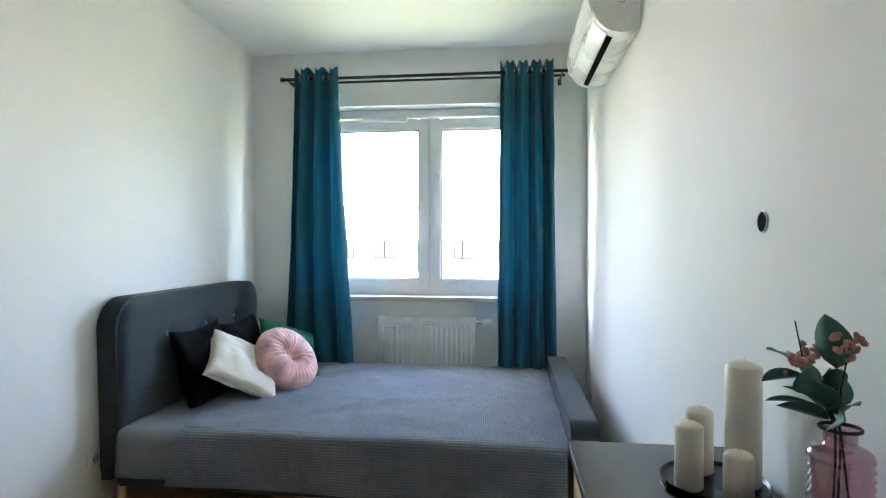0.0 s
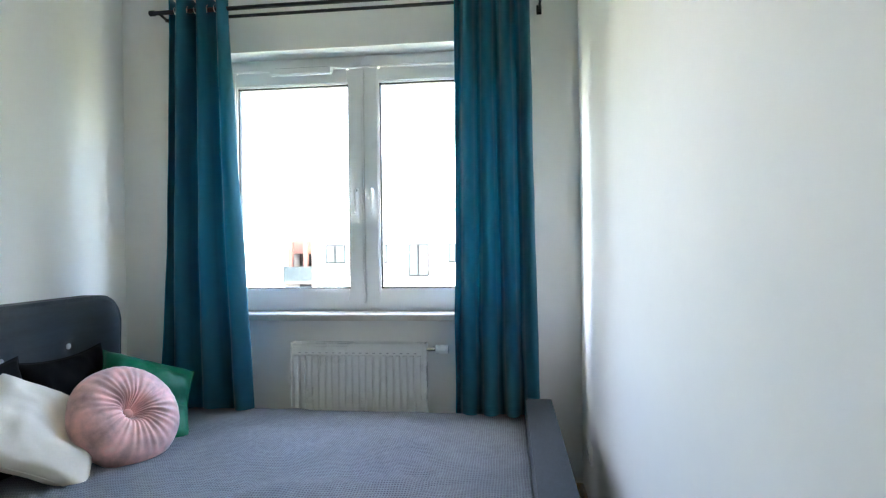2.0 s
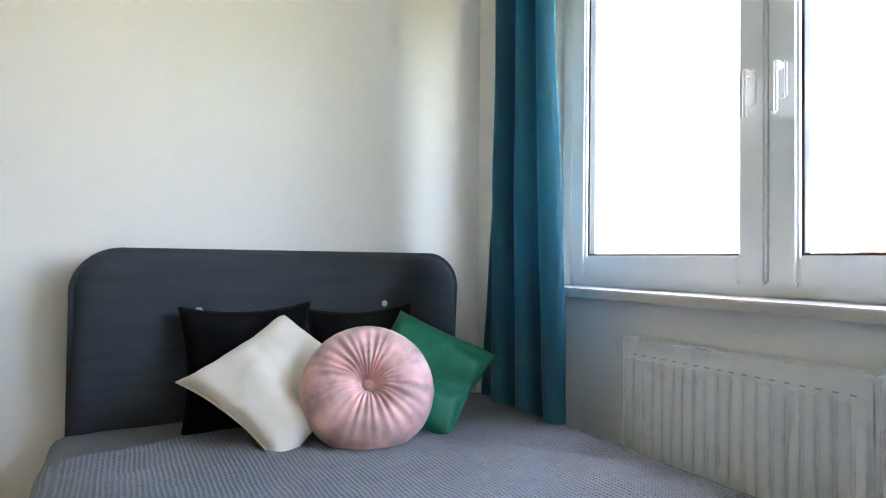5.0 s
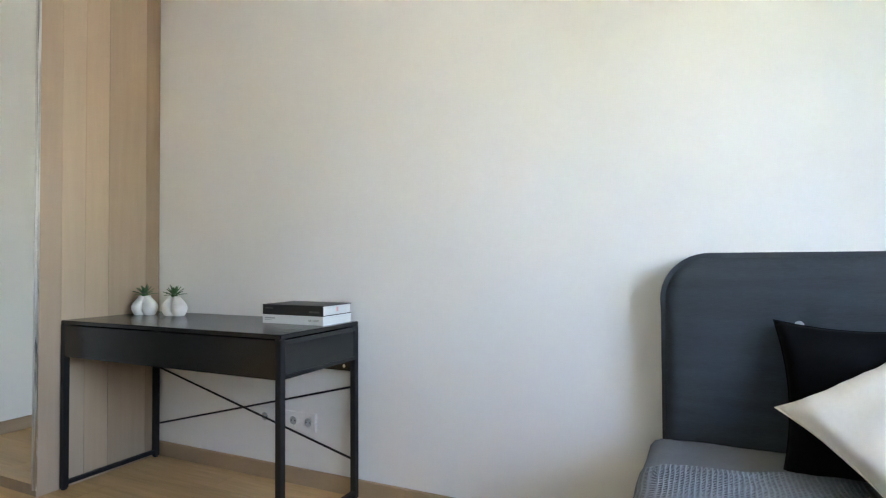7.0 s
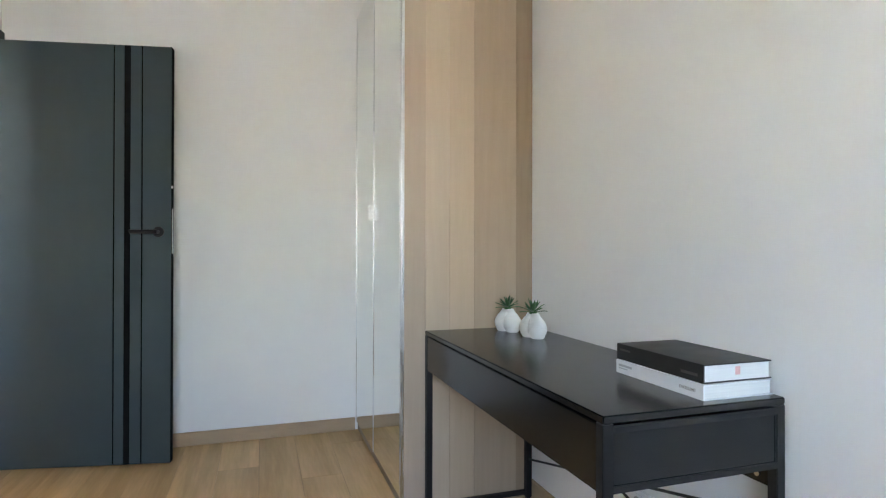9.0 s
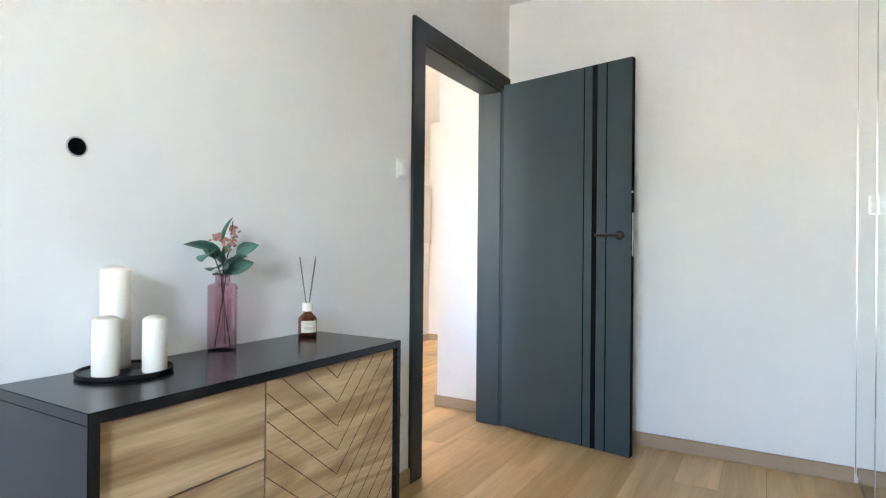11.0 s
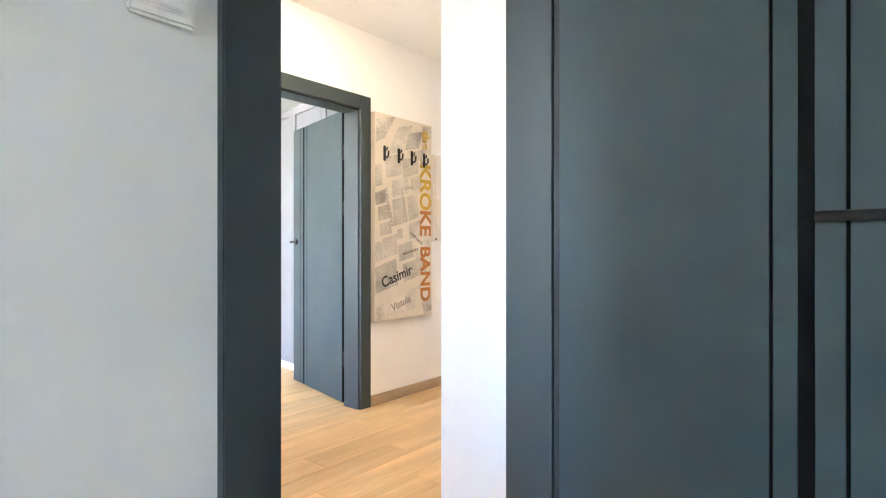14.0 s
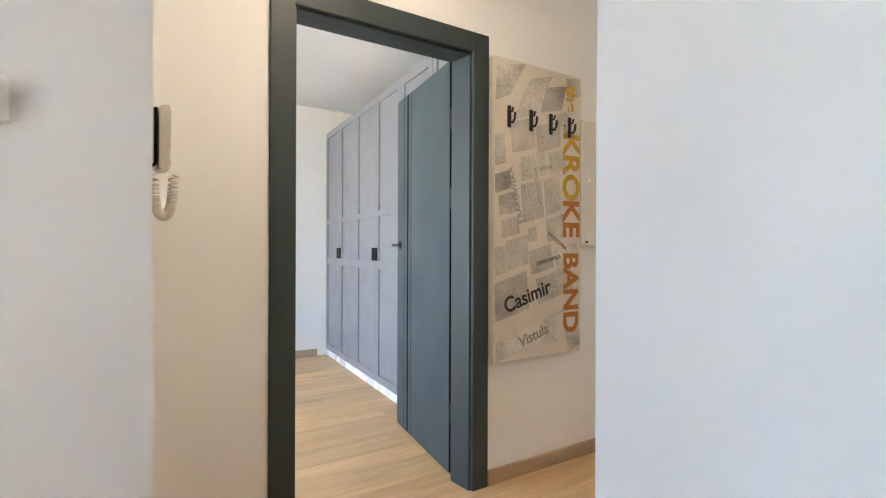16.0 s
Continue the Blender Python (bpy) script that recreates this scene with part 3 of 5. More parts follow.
bm = rod((RX1 + 0.045, 4.95, 0.705), (RX1 + 0.105, 4.95, 0.705), 0.021, 24)
for k in range(12):
    a = 2 * math.pi * k / 12
    box(RX1 + 0.062, RX1 + 0.10, 4.95 + 0.0205 * math.cos(a) - 0.002, 4.95 + 0.0205 * math.cos(a) + 0.002, 0.705 + 0.0205 * math.sin(a) - 0.002, 0.705 + 0.0205 * math.sin(a) + 0.002, bm=bm)
part("thermostat_head", bm, M_PLASTIC, valve)

# ---- curtain rod and curtains ----
CY, CZ = 4.825, 2.332
cr = thing("curtain_rod", (1.2, CY, CZ), "black double curtain rod with plain end caps", "curtain rod")
part("front_rod", rod((0.285, CY, CZ), (2.175, CY, CZ), 0.010, 16), M_BLACKROD, cr)
part("back_rod", rod((0.315, CY + 0.06, CZ - 0.012), (2.155, CY + 0.06, CZ - 0.012), 0.008, 16), M_BLACKROD, cr)
for x in (0.285, 2.175):
    part("end_cap", rod((x - 0.012, CY, CZ), (x + 0.012, CY, CZ), 0.013, 16), M_BLACKROD, cr)
for x in (0.33, 2.13):
    bm = rod((x, CY - 0.005, CZ - 0.012), (x, L, CZ - 0.03), 0.006, 10)
    box(x - 0.012, x + 0.012, L - 0.006, L, CZ - 0.045, CZ + 0.0, 0.002, bm=bm)
    part("bracket", bm, M_BLACKROD, cr)


def curtain(x0t, x1t, x0b, x1b, folds, seed, label):
    rnd = random.Random(seed)
    th = thing("curtain", ((x0b + x1b) / 2, CY, 0.03), label, "curtain", "window curtains")
    nu, nv = 160, 60
    ph = [rnd.uniform(-0.35, 0.35) for _ in range(folds + 2)]
    bm = bmesh.new()
    grid = []
    top = CZ + 0.062
    for j in range(nv + 1):
        v = j / nv
        row = []
        for i in range(nu + 1):
            u = i / nu
            xa, xb = x0t + (x0b - x0t) * v ** 1.2, x1t + (x1b - x1t) * v ** 1.3
            k = u * folds
            wob = ph[int(k) % len(ph)] * (0.3 + v)
            a = 2 * math.pi * k + wob * math.sin(math.pi * (k % 1)) + 0.5 * v * math.sin(3 * v + seed)
            amp = 0.044 - 0.006 * v + 0.008 * math.sin(5 * u + 2 * v + seed)
            s = math.sin(a)
            y = CY + 0.004 + amp * (abs(s) ** 0.75) * (1 if s > 0 else -1) + 0.004 * noise.noise((u * 9, v * 5, seed))
            x = xa + (xb - xa) * u + 0.010 * math.cos(a) * v + 0.006 * noise.noise((u * 6, v * 7, seed + 3))
            z = top - (top - 0.035) * v + (0.014 * math.cos(2 * a) * (1 - v) ** 8)
            row.append(bm.verts.new((x, min(y, 4.90), z)))
        grid.append(row)
    for j in range(nv):
        for i in range(nu):
            bm.faces.new((grid[j][i], grid[j][i + 1], grid[j + 1][i + 1], grid[j + 1][i]))
    ob = part("cloth", bm, M_VELVET, th, smooth=True)
    so = ob.modifiers.new("thick", "SOLIDIFY")
    so.thickness = 0.003
    for k in range(2 * folds):
        u = (k + 0.5) / (2 * folds) + (0.25 - 0.25) / folds
        x = x0t + (x1t - x0t) * (k / (2 * folds) + 0.001)
        if k:
            part("grommet", ring((x, CY + 0.002, CZ), (1, 0.35 * (-1) ** k, 0), 0.021, 0.004, 20, 6), M_CHROME, th)
    return th


curtain(0.365, 0.665, 0.275, 0.80, 3, 1, "teal velvet curtain gathered beside the window, hanging from rings")
curtain(1.74, 2.075, 1.715, 2.10, 4, 2, "teal velvet curtain pulled open beside the air conditioner")

# ---- air conditioner ----
ac = thing("air_conditioner", (W, 3.9, 2.08), "white wall mounted split air conditioner", "air conditioner")
def rounded_line(points, steps=5):
    """A smooth line through the points, corner by corner."""
    p = [Vector(points[0])] + [Vector(q) for q in points] + [Vector(points[-1])]
    out = []
    for a, b, c, d in zip(p, p[1:], p[2:], p[3:]):
        for k in range(steps):
            t = k / steps
            out.append(tuple(0.5 * (2 * b + (c - a) * t + (2 * a - 5 * b + 4 * c - d) * t * t + (3 * b - a - 3 * c + d) * t ** 3)))
    return out + [tuple(points[-1])]


prof = [(W, 2.36), (W - 0.06, 2.372), (W - 0.12, 2.362), (W - 0.165, 2.33), (W - 0.188, 2.27), (W - 0.193, 2.20), (W - 0.183, 2.145), (W - 0.150, 2.098), (W - 0.10, 2.072), (W - 0.04, 2.07), (W, 2.085)]
part("body", prism(rounded_line(prof), "y", 3.50, 4.30, 0.006), M_PLASTIC, ac)
fp = [(W - 0.196, 2.20), (W - 0.190, 2.275), (W - 0.168, 2.333), (W - 0.173, 2.338), (W - 0.197, 2.278), (W - 0.203, 2.20), (W - 0.192, 2.138), (W - 0.186, 2.142)]
part("front_cover", prism(fp, "y", 3.505, 4.295, 0.002, 1), M_PLASTIC, ac)
fl = [(W - 0.176, 2.123), (W - 0.128, 2.081), (W - 0.130, 2.076), (W - 0.180, 2.119)]
part("air_flap", prism(fl, "y", 3.53, 4.27), M_PLASTIC, ac)
part("outlet_slot", prism([(W - 0.122, 2.079), (W - 0.098, 2.0695), (W - 0.0985, 2.068), (W - 0.123, 2.0765)], "y", 3.56, 4.25), M_DARKHOLE, ac, "black air slot")
for k, (a, b) in enumerate(((3.66, 3.70), (3.86, 3.90), (4.03, 4.12))):
    part("sticker", box(W - 0.08, W - 0.052, a, b, 2.067, 2.0695), M_RAD, ac)
part("end_badge", ring((W - 0.075, 3.4985, 2.20), (0, 1, 0), 0.017, 0.0012), M_GREY_PLASTIC, ac)


# ---- sockets, switches ----
def socket(at, normal, count, label, group="wall sockets", along=1):
    """Socket row: plates, round wells and earth pins, built facing z and turned to the wall."""
    th = thing("wall_socket", at, label, "socket", group)
    m = facing(at, normal)
    n = count
    plate = box(-0.0405 * n, 0.0405 * n, -0.0405, 0.0405, 0, 0.009, 0.003)
    part("plate", turn(plate, m), M_PLASTIC, th)
    for k in range(n):
        cx = (k - (n - 1) / 2) * 0.081
        insert = part("insert", turn(turn(box(-0.027, 0.027, -0.027, 0.027, 0.0085, 0.0125, 0.002), Matrix.Translation((cx, 0, 0))), m), M_PLASTIC, th)
        rimm = ring((cx, 0, 0.0125), (0, 0, 1), 0.0195, 0.0016, 24, 6)
        part("rim", turn(rimm, m), M_PLASTIC, insert)
        well = rod((cx, 0, 0.0122), (cx, 0, 0.0132), 0.0185, 24)
        part("well", turn(well, m), M_GREY_PLASTIC, insert)
        for sx in (-0.0095, 0.0095):
            part("hole", turn(rod((cx + sx, 0, 0.013), (cx + sx, 0, 0.0138), 0.0026, 10), m), M_DARKHOLE, insert)
        part("earth_pin", turn(rod((cx, 0.010, 0.012), (cx, 0.010, 0.020), 0.0024, 10), m), M_CHROME, insert)
    return th


def switch(at, normal, label):
    th = thing("light_switch", at, label, "light switch", "light switches")
    m = facing(at, normal)
    part("plate", turn(box(-0.0425, 0.0425, -0.0425, 0.0425, 0, 0.012, 0.004), m), M_PLASTIC, th)
    part("surround", turn(box(-0.030, 0.030, -0.030, 0.030, 0.0115, 0.0145, 0.001), m), M_PLASTIC, th)
    key = turn(box(-0.026, 0.026, -0.026, 0.026, 0.013, 0.020, 0.002), pose(0, 0, 0, 3, 0, 0))
    part("rocker", turn(key, m), M_PLASTIC, th)
    return th


socket((0.0, 1.91, 0.275), (1, 0, 0), 4, "white row of four wall sockets under the desk")
socket((0.0, 3.452, 0.292), (1, 0, 0), 1, "white wall socket half behind the headboard")
socket((W, 4.73, 0.31), (-1, 0, 0), 1, "white wall socket beside the foot of the bed")
socket((W, 1.142, 0.33), (-1, 0, 0), 1, "white wall socket between dresser and door")
switch((W, 1.125, 1.397), (-1, 0, 0), "white single rocker light switch beside the door frame")
switch((BX, 0.59, 1.372), (-1, 0, 0), "white light switch on the hall wall")
hole = thing("cable_hole", (W, 2.44, 1.276), "dark round cable hole in the white wall", "wall hole")
part("sleeve", ring((W - 0.001, 2.44, 1.276), (1, 0, 0), 0.0215, 0.0022, 32, 6), M_GREY_PLASTIC, hole)
# black disc on the wall surface, the hole's inner shade put into its colour
part("opening", rod((W - 0.0005, 2.44, 1.276), (W - 0.0025, 2.44, 1.276), 0.0205, 32), M_DARKHOLE, hole)

# ---- bed ----
BY0, BY1, BXF = 3.46, 4.83, 2.035
bed = thing("bed", (1.0, 4.145, 0), "charcoal upholstered bed with a rounded buttoned headboard", "bed")


def headboard():
    """Padded board: rounded top corners, soft front dished at the buttons."""
    out = rounded(BY0, BY1, 0.20, 0.988, 0.14, True, 12)
    bm = prism(out, "x", 0.012, 0.10, 0.022, 4)
    return bm


hb = part("headboard", headboard(), M_FABRIC, bed, smooth=False)
pad = bmesh.new()
ny, nz = 90, 50
BTN = [(3.822, 0.783), (4.172, 0.785), (4.49, 0.788)]
gridv = {}
for i in range(ny + 1):
    for j in range(nz + 1):
        y = BY0 + 0.002 + (BY1 - BY0 - 0.004) * i / ny
        z = 0.25 + (0.986 - 0.25) * j / nz
        # distance inside the rounded outline
        dy = max(BY0 + 0.14 - y, y - (BY1 - 0.14), 0)
        dz = max(z - 0.848, 0)
        if dy > 0 and dz > 0 and math.hypot(dy, dz) > 0.138:
            f = 0.138 / math.hypot(dy, dz)
            y = (BY0 + 0.14 - dy * f) if y < 4 else (BY1 - 0.14 + dy * f)
            z = 0.848 + dz * f
        e = min(y - BY0, BY1 - y, 0.988 - z)
        if dy > 0 and dz > 0:
            e = 0.14 - min(math.hypot(dy, dz), 0.138)
        x = 0.076 + 0.048 * (1 - math.exp(-max(e - 0.002, 0) / 0.018))
        for by, bz in BTN:
            x -= 0.017 * math.exp(-((y - by) ** 2 + (z - bz) ** 2) / 0.0011)
        gridv[i, j] = pad.verts.new((x, y, z))
for i in range(ny):
    for j in range(nz):
        pad.faces.new((gridv[i, j], gridv[i + 1, j], gridv[i + 1, j + 1], gridv[i, j + 1]))
part("padding", pad, M_FABRIC, hb, smooth=True)
for by, bz in BTN:
    part("button", lathe([(0.002, 0.008), (0.008, 0.0075), (0.0125, 0.004), (0.0125, 0.0)], (0, 0, 0), 16), M_BUTTON, hb, smooth=True).data.transform(
        Matrix.Translation((0.107, by, bz)) @ pose(0, 0, 0, 0, 90, 0))
bm = prism(rounded(BY0, BY1, 0.14, 0.525, 0.06, True, 10), "x", BXF + 0.005, BXF + 0.115, 0.036, 8)
part("footboard", bm, M_FABRIC, bed)
for y0, y1 in ((BY0, BY0 + 0.05), (BY1 - 0.05, BY1)):
    part("side_rail", box(0.10, BXF + 0.01, y0, y1, 0.17, 0.30, 0.012), M_FABRIC, bed)
part("slat_base", box(0.10, BXF, BY0 + 0.05, BY1 - 0.05, 0.20, 0.23), M_LEG, bed)
for x, y in ((0.09, BY0 + 0.06), (0.09, BY1 - 0.06), (BXF + 0.03, BY0 + 0.06), (BXF + 0.03, BY1 - 0.06)):
    s = -1 if y < 4 else 1
    part("leg", rod((x, y + s * 0.02, 0.0), (x, y, 0.20), 0.014, 14, r2=0.024), M_LEG, bed, "tapered beech leg")
mat_ob = thing("mattress", (1.0, 4.145, 0.23), "white mattress on the bed base", "mattress")
part("mattress_body", box(0.125, BXF - 0.01, BY0 + 0.015, BY1 - 0.015, 0.23, 0.422, 0.03, 3), M_MATTRESS, mat_ob)


def spread(x0, x1, y0, y1, top, hang, lift, seed, nx, nyv, wrinkle, edge=None, far_hang=0.30):
    """Cloth laid over the mattress and hanging down both long sides."""
    bm = bmesh.new()
    side = top - hang
    far = top - far_hang
    width = (y1 - y0) + side + far
    g = []
    for i in range(nx + 1):
        row = []
        for j in range(nyv + 1):
            s = width * j / nyv - side
            u = i / nx
            lo = x0 + (edge(s / (y1 - y0)) if edge else 0)
            x = lo + (x1 - lo) * u
            w = wrinkle * (noise.noise((x * 3.1, s * 2.3, seed)) + 0.6 * noise.noise((x * 7.5 + s * 4, s * 6.5, seed + 5)))
            w += wrinkle * 0.75 * max(0, math.sin(3.2 * x - 6.5 * s + 1.6 * noise.noise((x * 1.3, s * 1.3, seed + 9)))) ** 10
            w += wrinkle * 0.5 * max(0, math.sin(9 * x + 5 * s + 2 * noise.noise((x * 2, s * 2, seed)))) ** 3
            r = 0.035
            if s < 0:
                d = -s
                k = min(d / 0.05, 1)
                y = y0 - r * math.sin(k * math.pi / 2) - 0.010 * k * (1 + math.sin(7 * x + 3 * noise.noise((x * 2.5, seed, 0)))) * min(d / side, 1)
                z = top - r * (1 - math.cos(k * math.pi / 2)) - max(0, d - 0.05)
                row.append(bm.verts.new((x, y - lift - abs(w) * 0.5, z + lift)))
            elif s > y1 - y0:
                d = s - (y1 - y0)
                k = min(d / 0.05, 1)
                row.append(bm.verts.new((x, y1 + r * math.sin(k * math.pi / 2) + lift, top + lift - r * (1 - math.cos(k * math.pi / 2)) - max(0, d - 0.05))))
            else:
                row.append(bm.verts.new((x, y0 + s, top + lift + abs(w))))
        g.append(row)
    uv = bm.loops.layers.uv.new("cloth")
    flat = {v: (v.co.x, width * j / nyv - side) for row in g for j, v in enumerate(row)}
    for i in range(nx):
        for j in range(nyv):
            f = bm.faces.new((g[i][j], g[i + 1][j], g[i + 1][j + 1], g[i][j + 1]))
            for lp in f.loops:
                lp[uv].uv = flat[lp.vert]
    return bm


sheet = thing("bed_sheet", (0.5, 4.1, 0.43), "plain dark grey sheet over the mattress, hanging at the side", "bed sheet")
ob = part("cloth", spread(0.128, BXF - 0.012, BY0 + 0.01, BY1 - 0.01, 0.424, 0.215, 0.004, 11, 120, 90, 0.006), M_SHEET, sheet, smooth=True)
ob.modifiers.new("thick", "SOLIDIFY").thickness = 0.003
cover = thing("bed_blanket", (1.2, 4.1, 0.44), "grey blue waffle blanket with creases, spread over the bed", "blanket")
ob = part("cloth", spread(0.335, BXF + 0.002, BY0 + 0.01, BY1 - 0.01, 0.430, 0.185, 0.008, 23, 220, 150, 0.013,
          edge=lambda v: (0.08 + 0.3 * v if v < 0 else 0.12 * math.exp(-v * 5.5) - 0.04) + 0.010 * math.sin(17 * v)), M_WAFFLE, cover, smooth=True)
ob.modifiers.new("thick", "SOLIDIFY").thickness = 0.005


def pillow(name, label, material, size, thick, m, dent=0.0, seed=0, group="cushions on the bed", crumple=0.012, pinch=0.085):
    """Square scatter cushion: full in the middle, pinched to the seam, ears at the corners."""
    th = thing(name, m.translation, label, "cushion", group)
    n = 26
    bm = bmesh.new()
    layers = []
    for side in (1, -1):
        g = []
        for i in range(n + 1):
            row = []
            for j in range(n + 1):
                u, v = 2 * i / n - 1, 2 * j / n - 1
                prof = (max(0, 1 - abs(u) ** 2.6) * max(0, 1 - abs(v) ** 2.6)) ** 0.45
                pull = 1 - pinch * (1 - u * u) * abs(v) ** 3
                pully = 1 - pinch * (1 - v * v) * abs(u) ** 3
                x, y = u * size / 2 * pully, v * size / 2 * pull
                z = side * thick / 2 * prof
                z += crumple * prof * (noise.noise((u * 2.2 + seed, v * 2.2, side * 3.0 + seed)) + 0.5 * noise.noise((u * 5 + seed, v * 5, side)))
                if dent:
                    z -= side * dent * math.exp(-((u * 0.9) ** 2) / 0.05) * prof * max(0, -v + 0.2)
                if side == -1 and (i in (0, n) or j in (0, n)):
                    row.append(layers[0][i][j])
                else:
                    row.append(bm.verts.new((x, y, z)))
            g.append(row)
        layers.append(g)
        for i in range(n):
            for j in range(n):
                f = (g[i][j], g[i + 1][j], g[i + 1][j + 1], g[i][j + 1])
                bm.faces.new(f if side == 1 else f[::-1])
    part("cover", turn(bm, m), material, th, smooth=True)
    edge = [(-1 + 2 * k / n, -1) for k in range(n)] + [(1, -1 + 2 * k / n) for k in range(n)] + [(1 - 2 * k / n, 1) for k in range(n)] + [(-1, 1 - 2 * k / n) for k in range(n + 1)]
    pts = []
    for u, v in edge:
        pull = 1 - pinch * (1 - u * u) * abs(v) ** 3
        pully = 1 - pinch * (1 - v * v) * abs(u) ** 3
        pts.append(m @ Vector((u * size / 2 * pully, v * size / 2 * pull, 0)))
    part("seam", tube(pts, 0.0022, 6), material, th)
    return th


def tilted(centre, up, across, spin=0):
    """Pose of a cushion from the way its upper side and its far side point."""
    up = Vector(up).normalized()
    across = Vector(across)
    across = (across - up * across.dot(up)).normalized()
    m = Matrix((across, up, across.cross(up))).transposed().to_4x4()
    m.translation = centre
    return m @ pose(0, 0, 0, 0, 0, spin)


pillow("cushion", "plain black square cushion leaning on the headboard", M_BLACKCLOTH, 0.42, 0.11, tilted((0.225, 3.965, 0.603), (-0.11, 0, 0.37), (0.03, 0.41, -0.015)), seed=1, crumple=0.02, pinch=0.13)
pillow("cushion", "plain black square cushion behind the pink one", M_BLACKCLOTH, 0.40, 0.12, tilted((0.25, 4.355, 0.597), (-0.11, 0, 0.37), (0.03, 0.41, 0)), seed=2, crumple=0.02, pinch=0.13)
pillow("cushion", "cream linen square cushion with a dented lower corner", M_CREAM, 0.415, 0.115, tilted((0.40, 4.025, 0.590), (-0.40, 0.096, 0.349), (0.167, 0.574, -0.069), 45), dent=0.075, seed=3, crumple=0.015, pinch=0.13)
pillow("cushion", "green satin velvet square cushion with creases", M_GREEN, 0.385, 0.12, tilted((0.478, 4.465, 0.594), (-0.379, 0.03, 0.341), (0.106, 0.225, -0.017), 45), dent=0.05, seed=4, crumple=0.022, pinch=0.11)


def round_cushion(m, r, thick):
    th = thing("round_cushion", m.translation, "round pink crushed velvet cushion with a pleated button centre", "cushion", "cushions on the bed")
    seg, rings_n = 180, 16
    bm = bmesh.new()
    layers = []
    for side in (1, -1):
        rows = []
        for k in range(rings_n + 1):
            t = k / rings_n
            row = []
            for a in range(seg):
                an = 2 * math.pi * a / seg
                fold = math.sin(an * 30 + 2.2 * noise.noise((math.cos(an) * 3, math.sin(an) * 3, side))) * 0.55 + 0.8 * noise.noise((math.cos(an) * 7, math.sin(an) * 7, t * 2 + side))
                h = thick / 2 * math.sqrt(max(0, 1 - (2 * t - 1.0) ** 2 if t > 0.5 else 1)) * (1 - 0.85 * math.exp(-(t / 0.17) ** 2))
                h += 0.0075 * fold * (1 - t) ** 0.6 * min(1, t * 6)
                rad_ = r * (0.04 + 0.96 * t) * (1 + 0.012 * noise.noise((math.cos(an) * 2, math.sin(an) * 2, 9)))
                if side == -1 and k == rings_n:
                    row.append(layers[0][k][a])
                else:
                    row.append(bm.verts.new((rad_ * math.cos(an), rad_ * math.sin(an), side * h)))
            rows.append(row)
        layers.append(rows)
        for k in range(rings_n):
            for a in range(seg):
                bm.faces.new((rows[k][a], rows[k][(a + 1) % seg], rows[k + 1][(a + 1) % seg], rows[k + 1][a]))
        bm.faces.new(rows[0])
    part("cover", turn(bm, m), M_PINK, th, smooth=True)
    part("button", turn(lathe([(0.019, 0.0), (0.019, 0.006), (0.013, 0.012), (0.003, 0.014)], (0, 0, 0.012), 20), m), M_PINK, th, smooth=True)


round_cushion(Matrix.Translation((0.662, 4.20, 0.420)) @ pose(0, 0, 0, 0, 0, -20) @ pose(0, 0, 0, 0, 90 - 36, 0) @ pose(0, 0, 0, 0, 0, 90) @ pose(0, 0.196, 0), 0.199, 0.15)

# ---- desk ----
DX0, DX1, DY0, DY1, DZ = 0.018, 0.480, 1.083, 2.295, 0.722
desk = thing("desk", (0.24, 1.68, 0), "black desk with a shallow drawer box and a steel frame", "desk")
part("tabletop", box(DX0, DX1, DY0, DY1, DZ - 0.016, DZ, 0.0025), M_BLACKWOOD, desk)
part("drawer_front", box(DX1 - 0.014, DX1 - 0.002, DY0 + 0.022, DY1 - 0.022, DZ - 0.155, DZ - 0.021, 0.002), M_BLACKWOOD, desk)
for y0 in (DY0, DY1 - 0.02):
    side = part("side_panel", box(DX0 + 0.02, DX1 - 0.024, y0 + 0.004, y0 + 0.016, DZ - 0.155, DZ - 0.021, 0.001), M_BLACKWOOD, desk)
    ya = y0 - 0.0005 if y0 == DY0 else y0 + 0.0125
    for zz in (DZ - 0.153, DZ - 0.036):
        part("trim", box(DX0 + 0.022, DX1 - 0.026, ya, ya + 0.008, zz, zz + 0.014, 0.0015), M_BLACKMETAL, side)
part("back_panel", box(DX0 + 0.002, DX0 + 0.014, DY0 + 0.022, DY1 - 0.022, DZ - 0.205, DZ - 0.021, 0.002), M_BLACKWOOD, desk)
part("bottom_panel", box(DX0 + 0.02, DX1 - 0.016, DY0 + 0.02, DY1 - 0.02, DZ - 0.155, DZ - 0.147), M_BLACKWOOD, desk)
for x in (DX0, DX1 - 0.025):
    for y in (DY0, DY1 - 0.025):
        leg = part("leg", box(x, x + 0.025, y, y + 0.025, 0.006, DZ - 0.016, 0.002), M_BLACKMETAL, desk)
        part("foot", rod((x + 0.0125, y + 0.0125, 0), (x + 0.0125, y + 0.0125, 0.008), 0.011, 12), M_SEAL, leg)
for y in (DY0, DY1 - 0.025):
    part("bottom_rail", box(DX0 + 0.023, DX1 - 0.023, y + 0.003, y + 0.022, 0.018, 0.036, 0.002), M_BLACKMETAL, desk)
part("brace", rod((DX0 + 0.012, DY0 + 0.02, 0.165), (DX0 + 0.012, DY1 - 0.02, 0.455), 0.0045, 10), M_BLACKMETAL, desk)
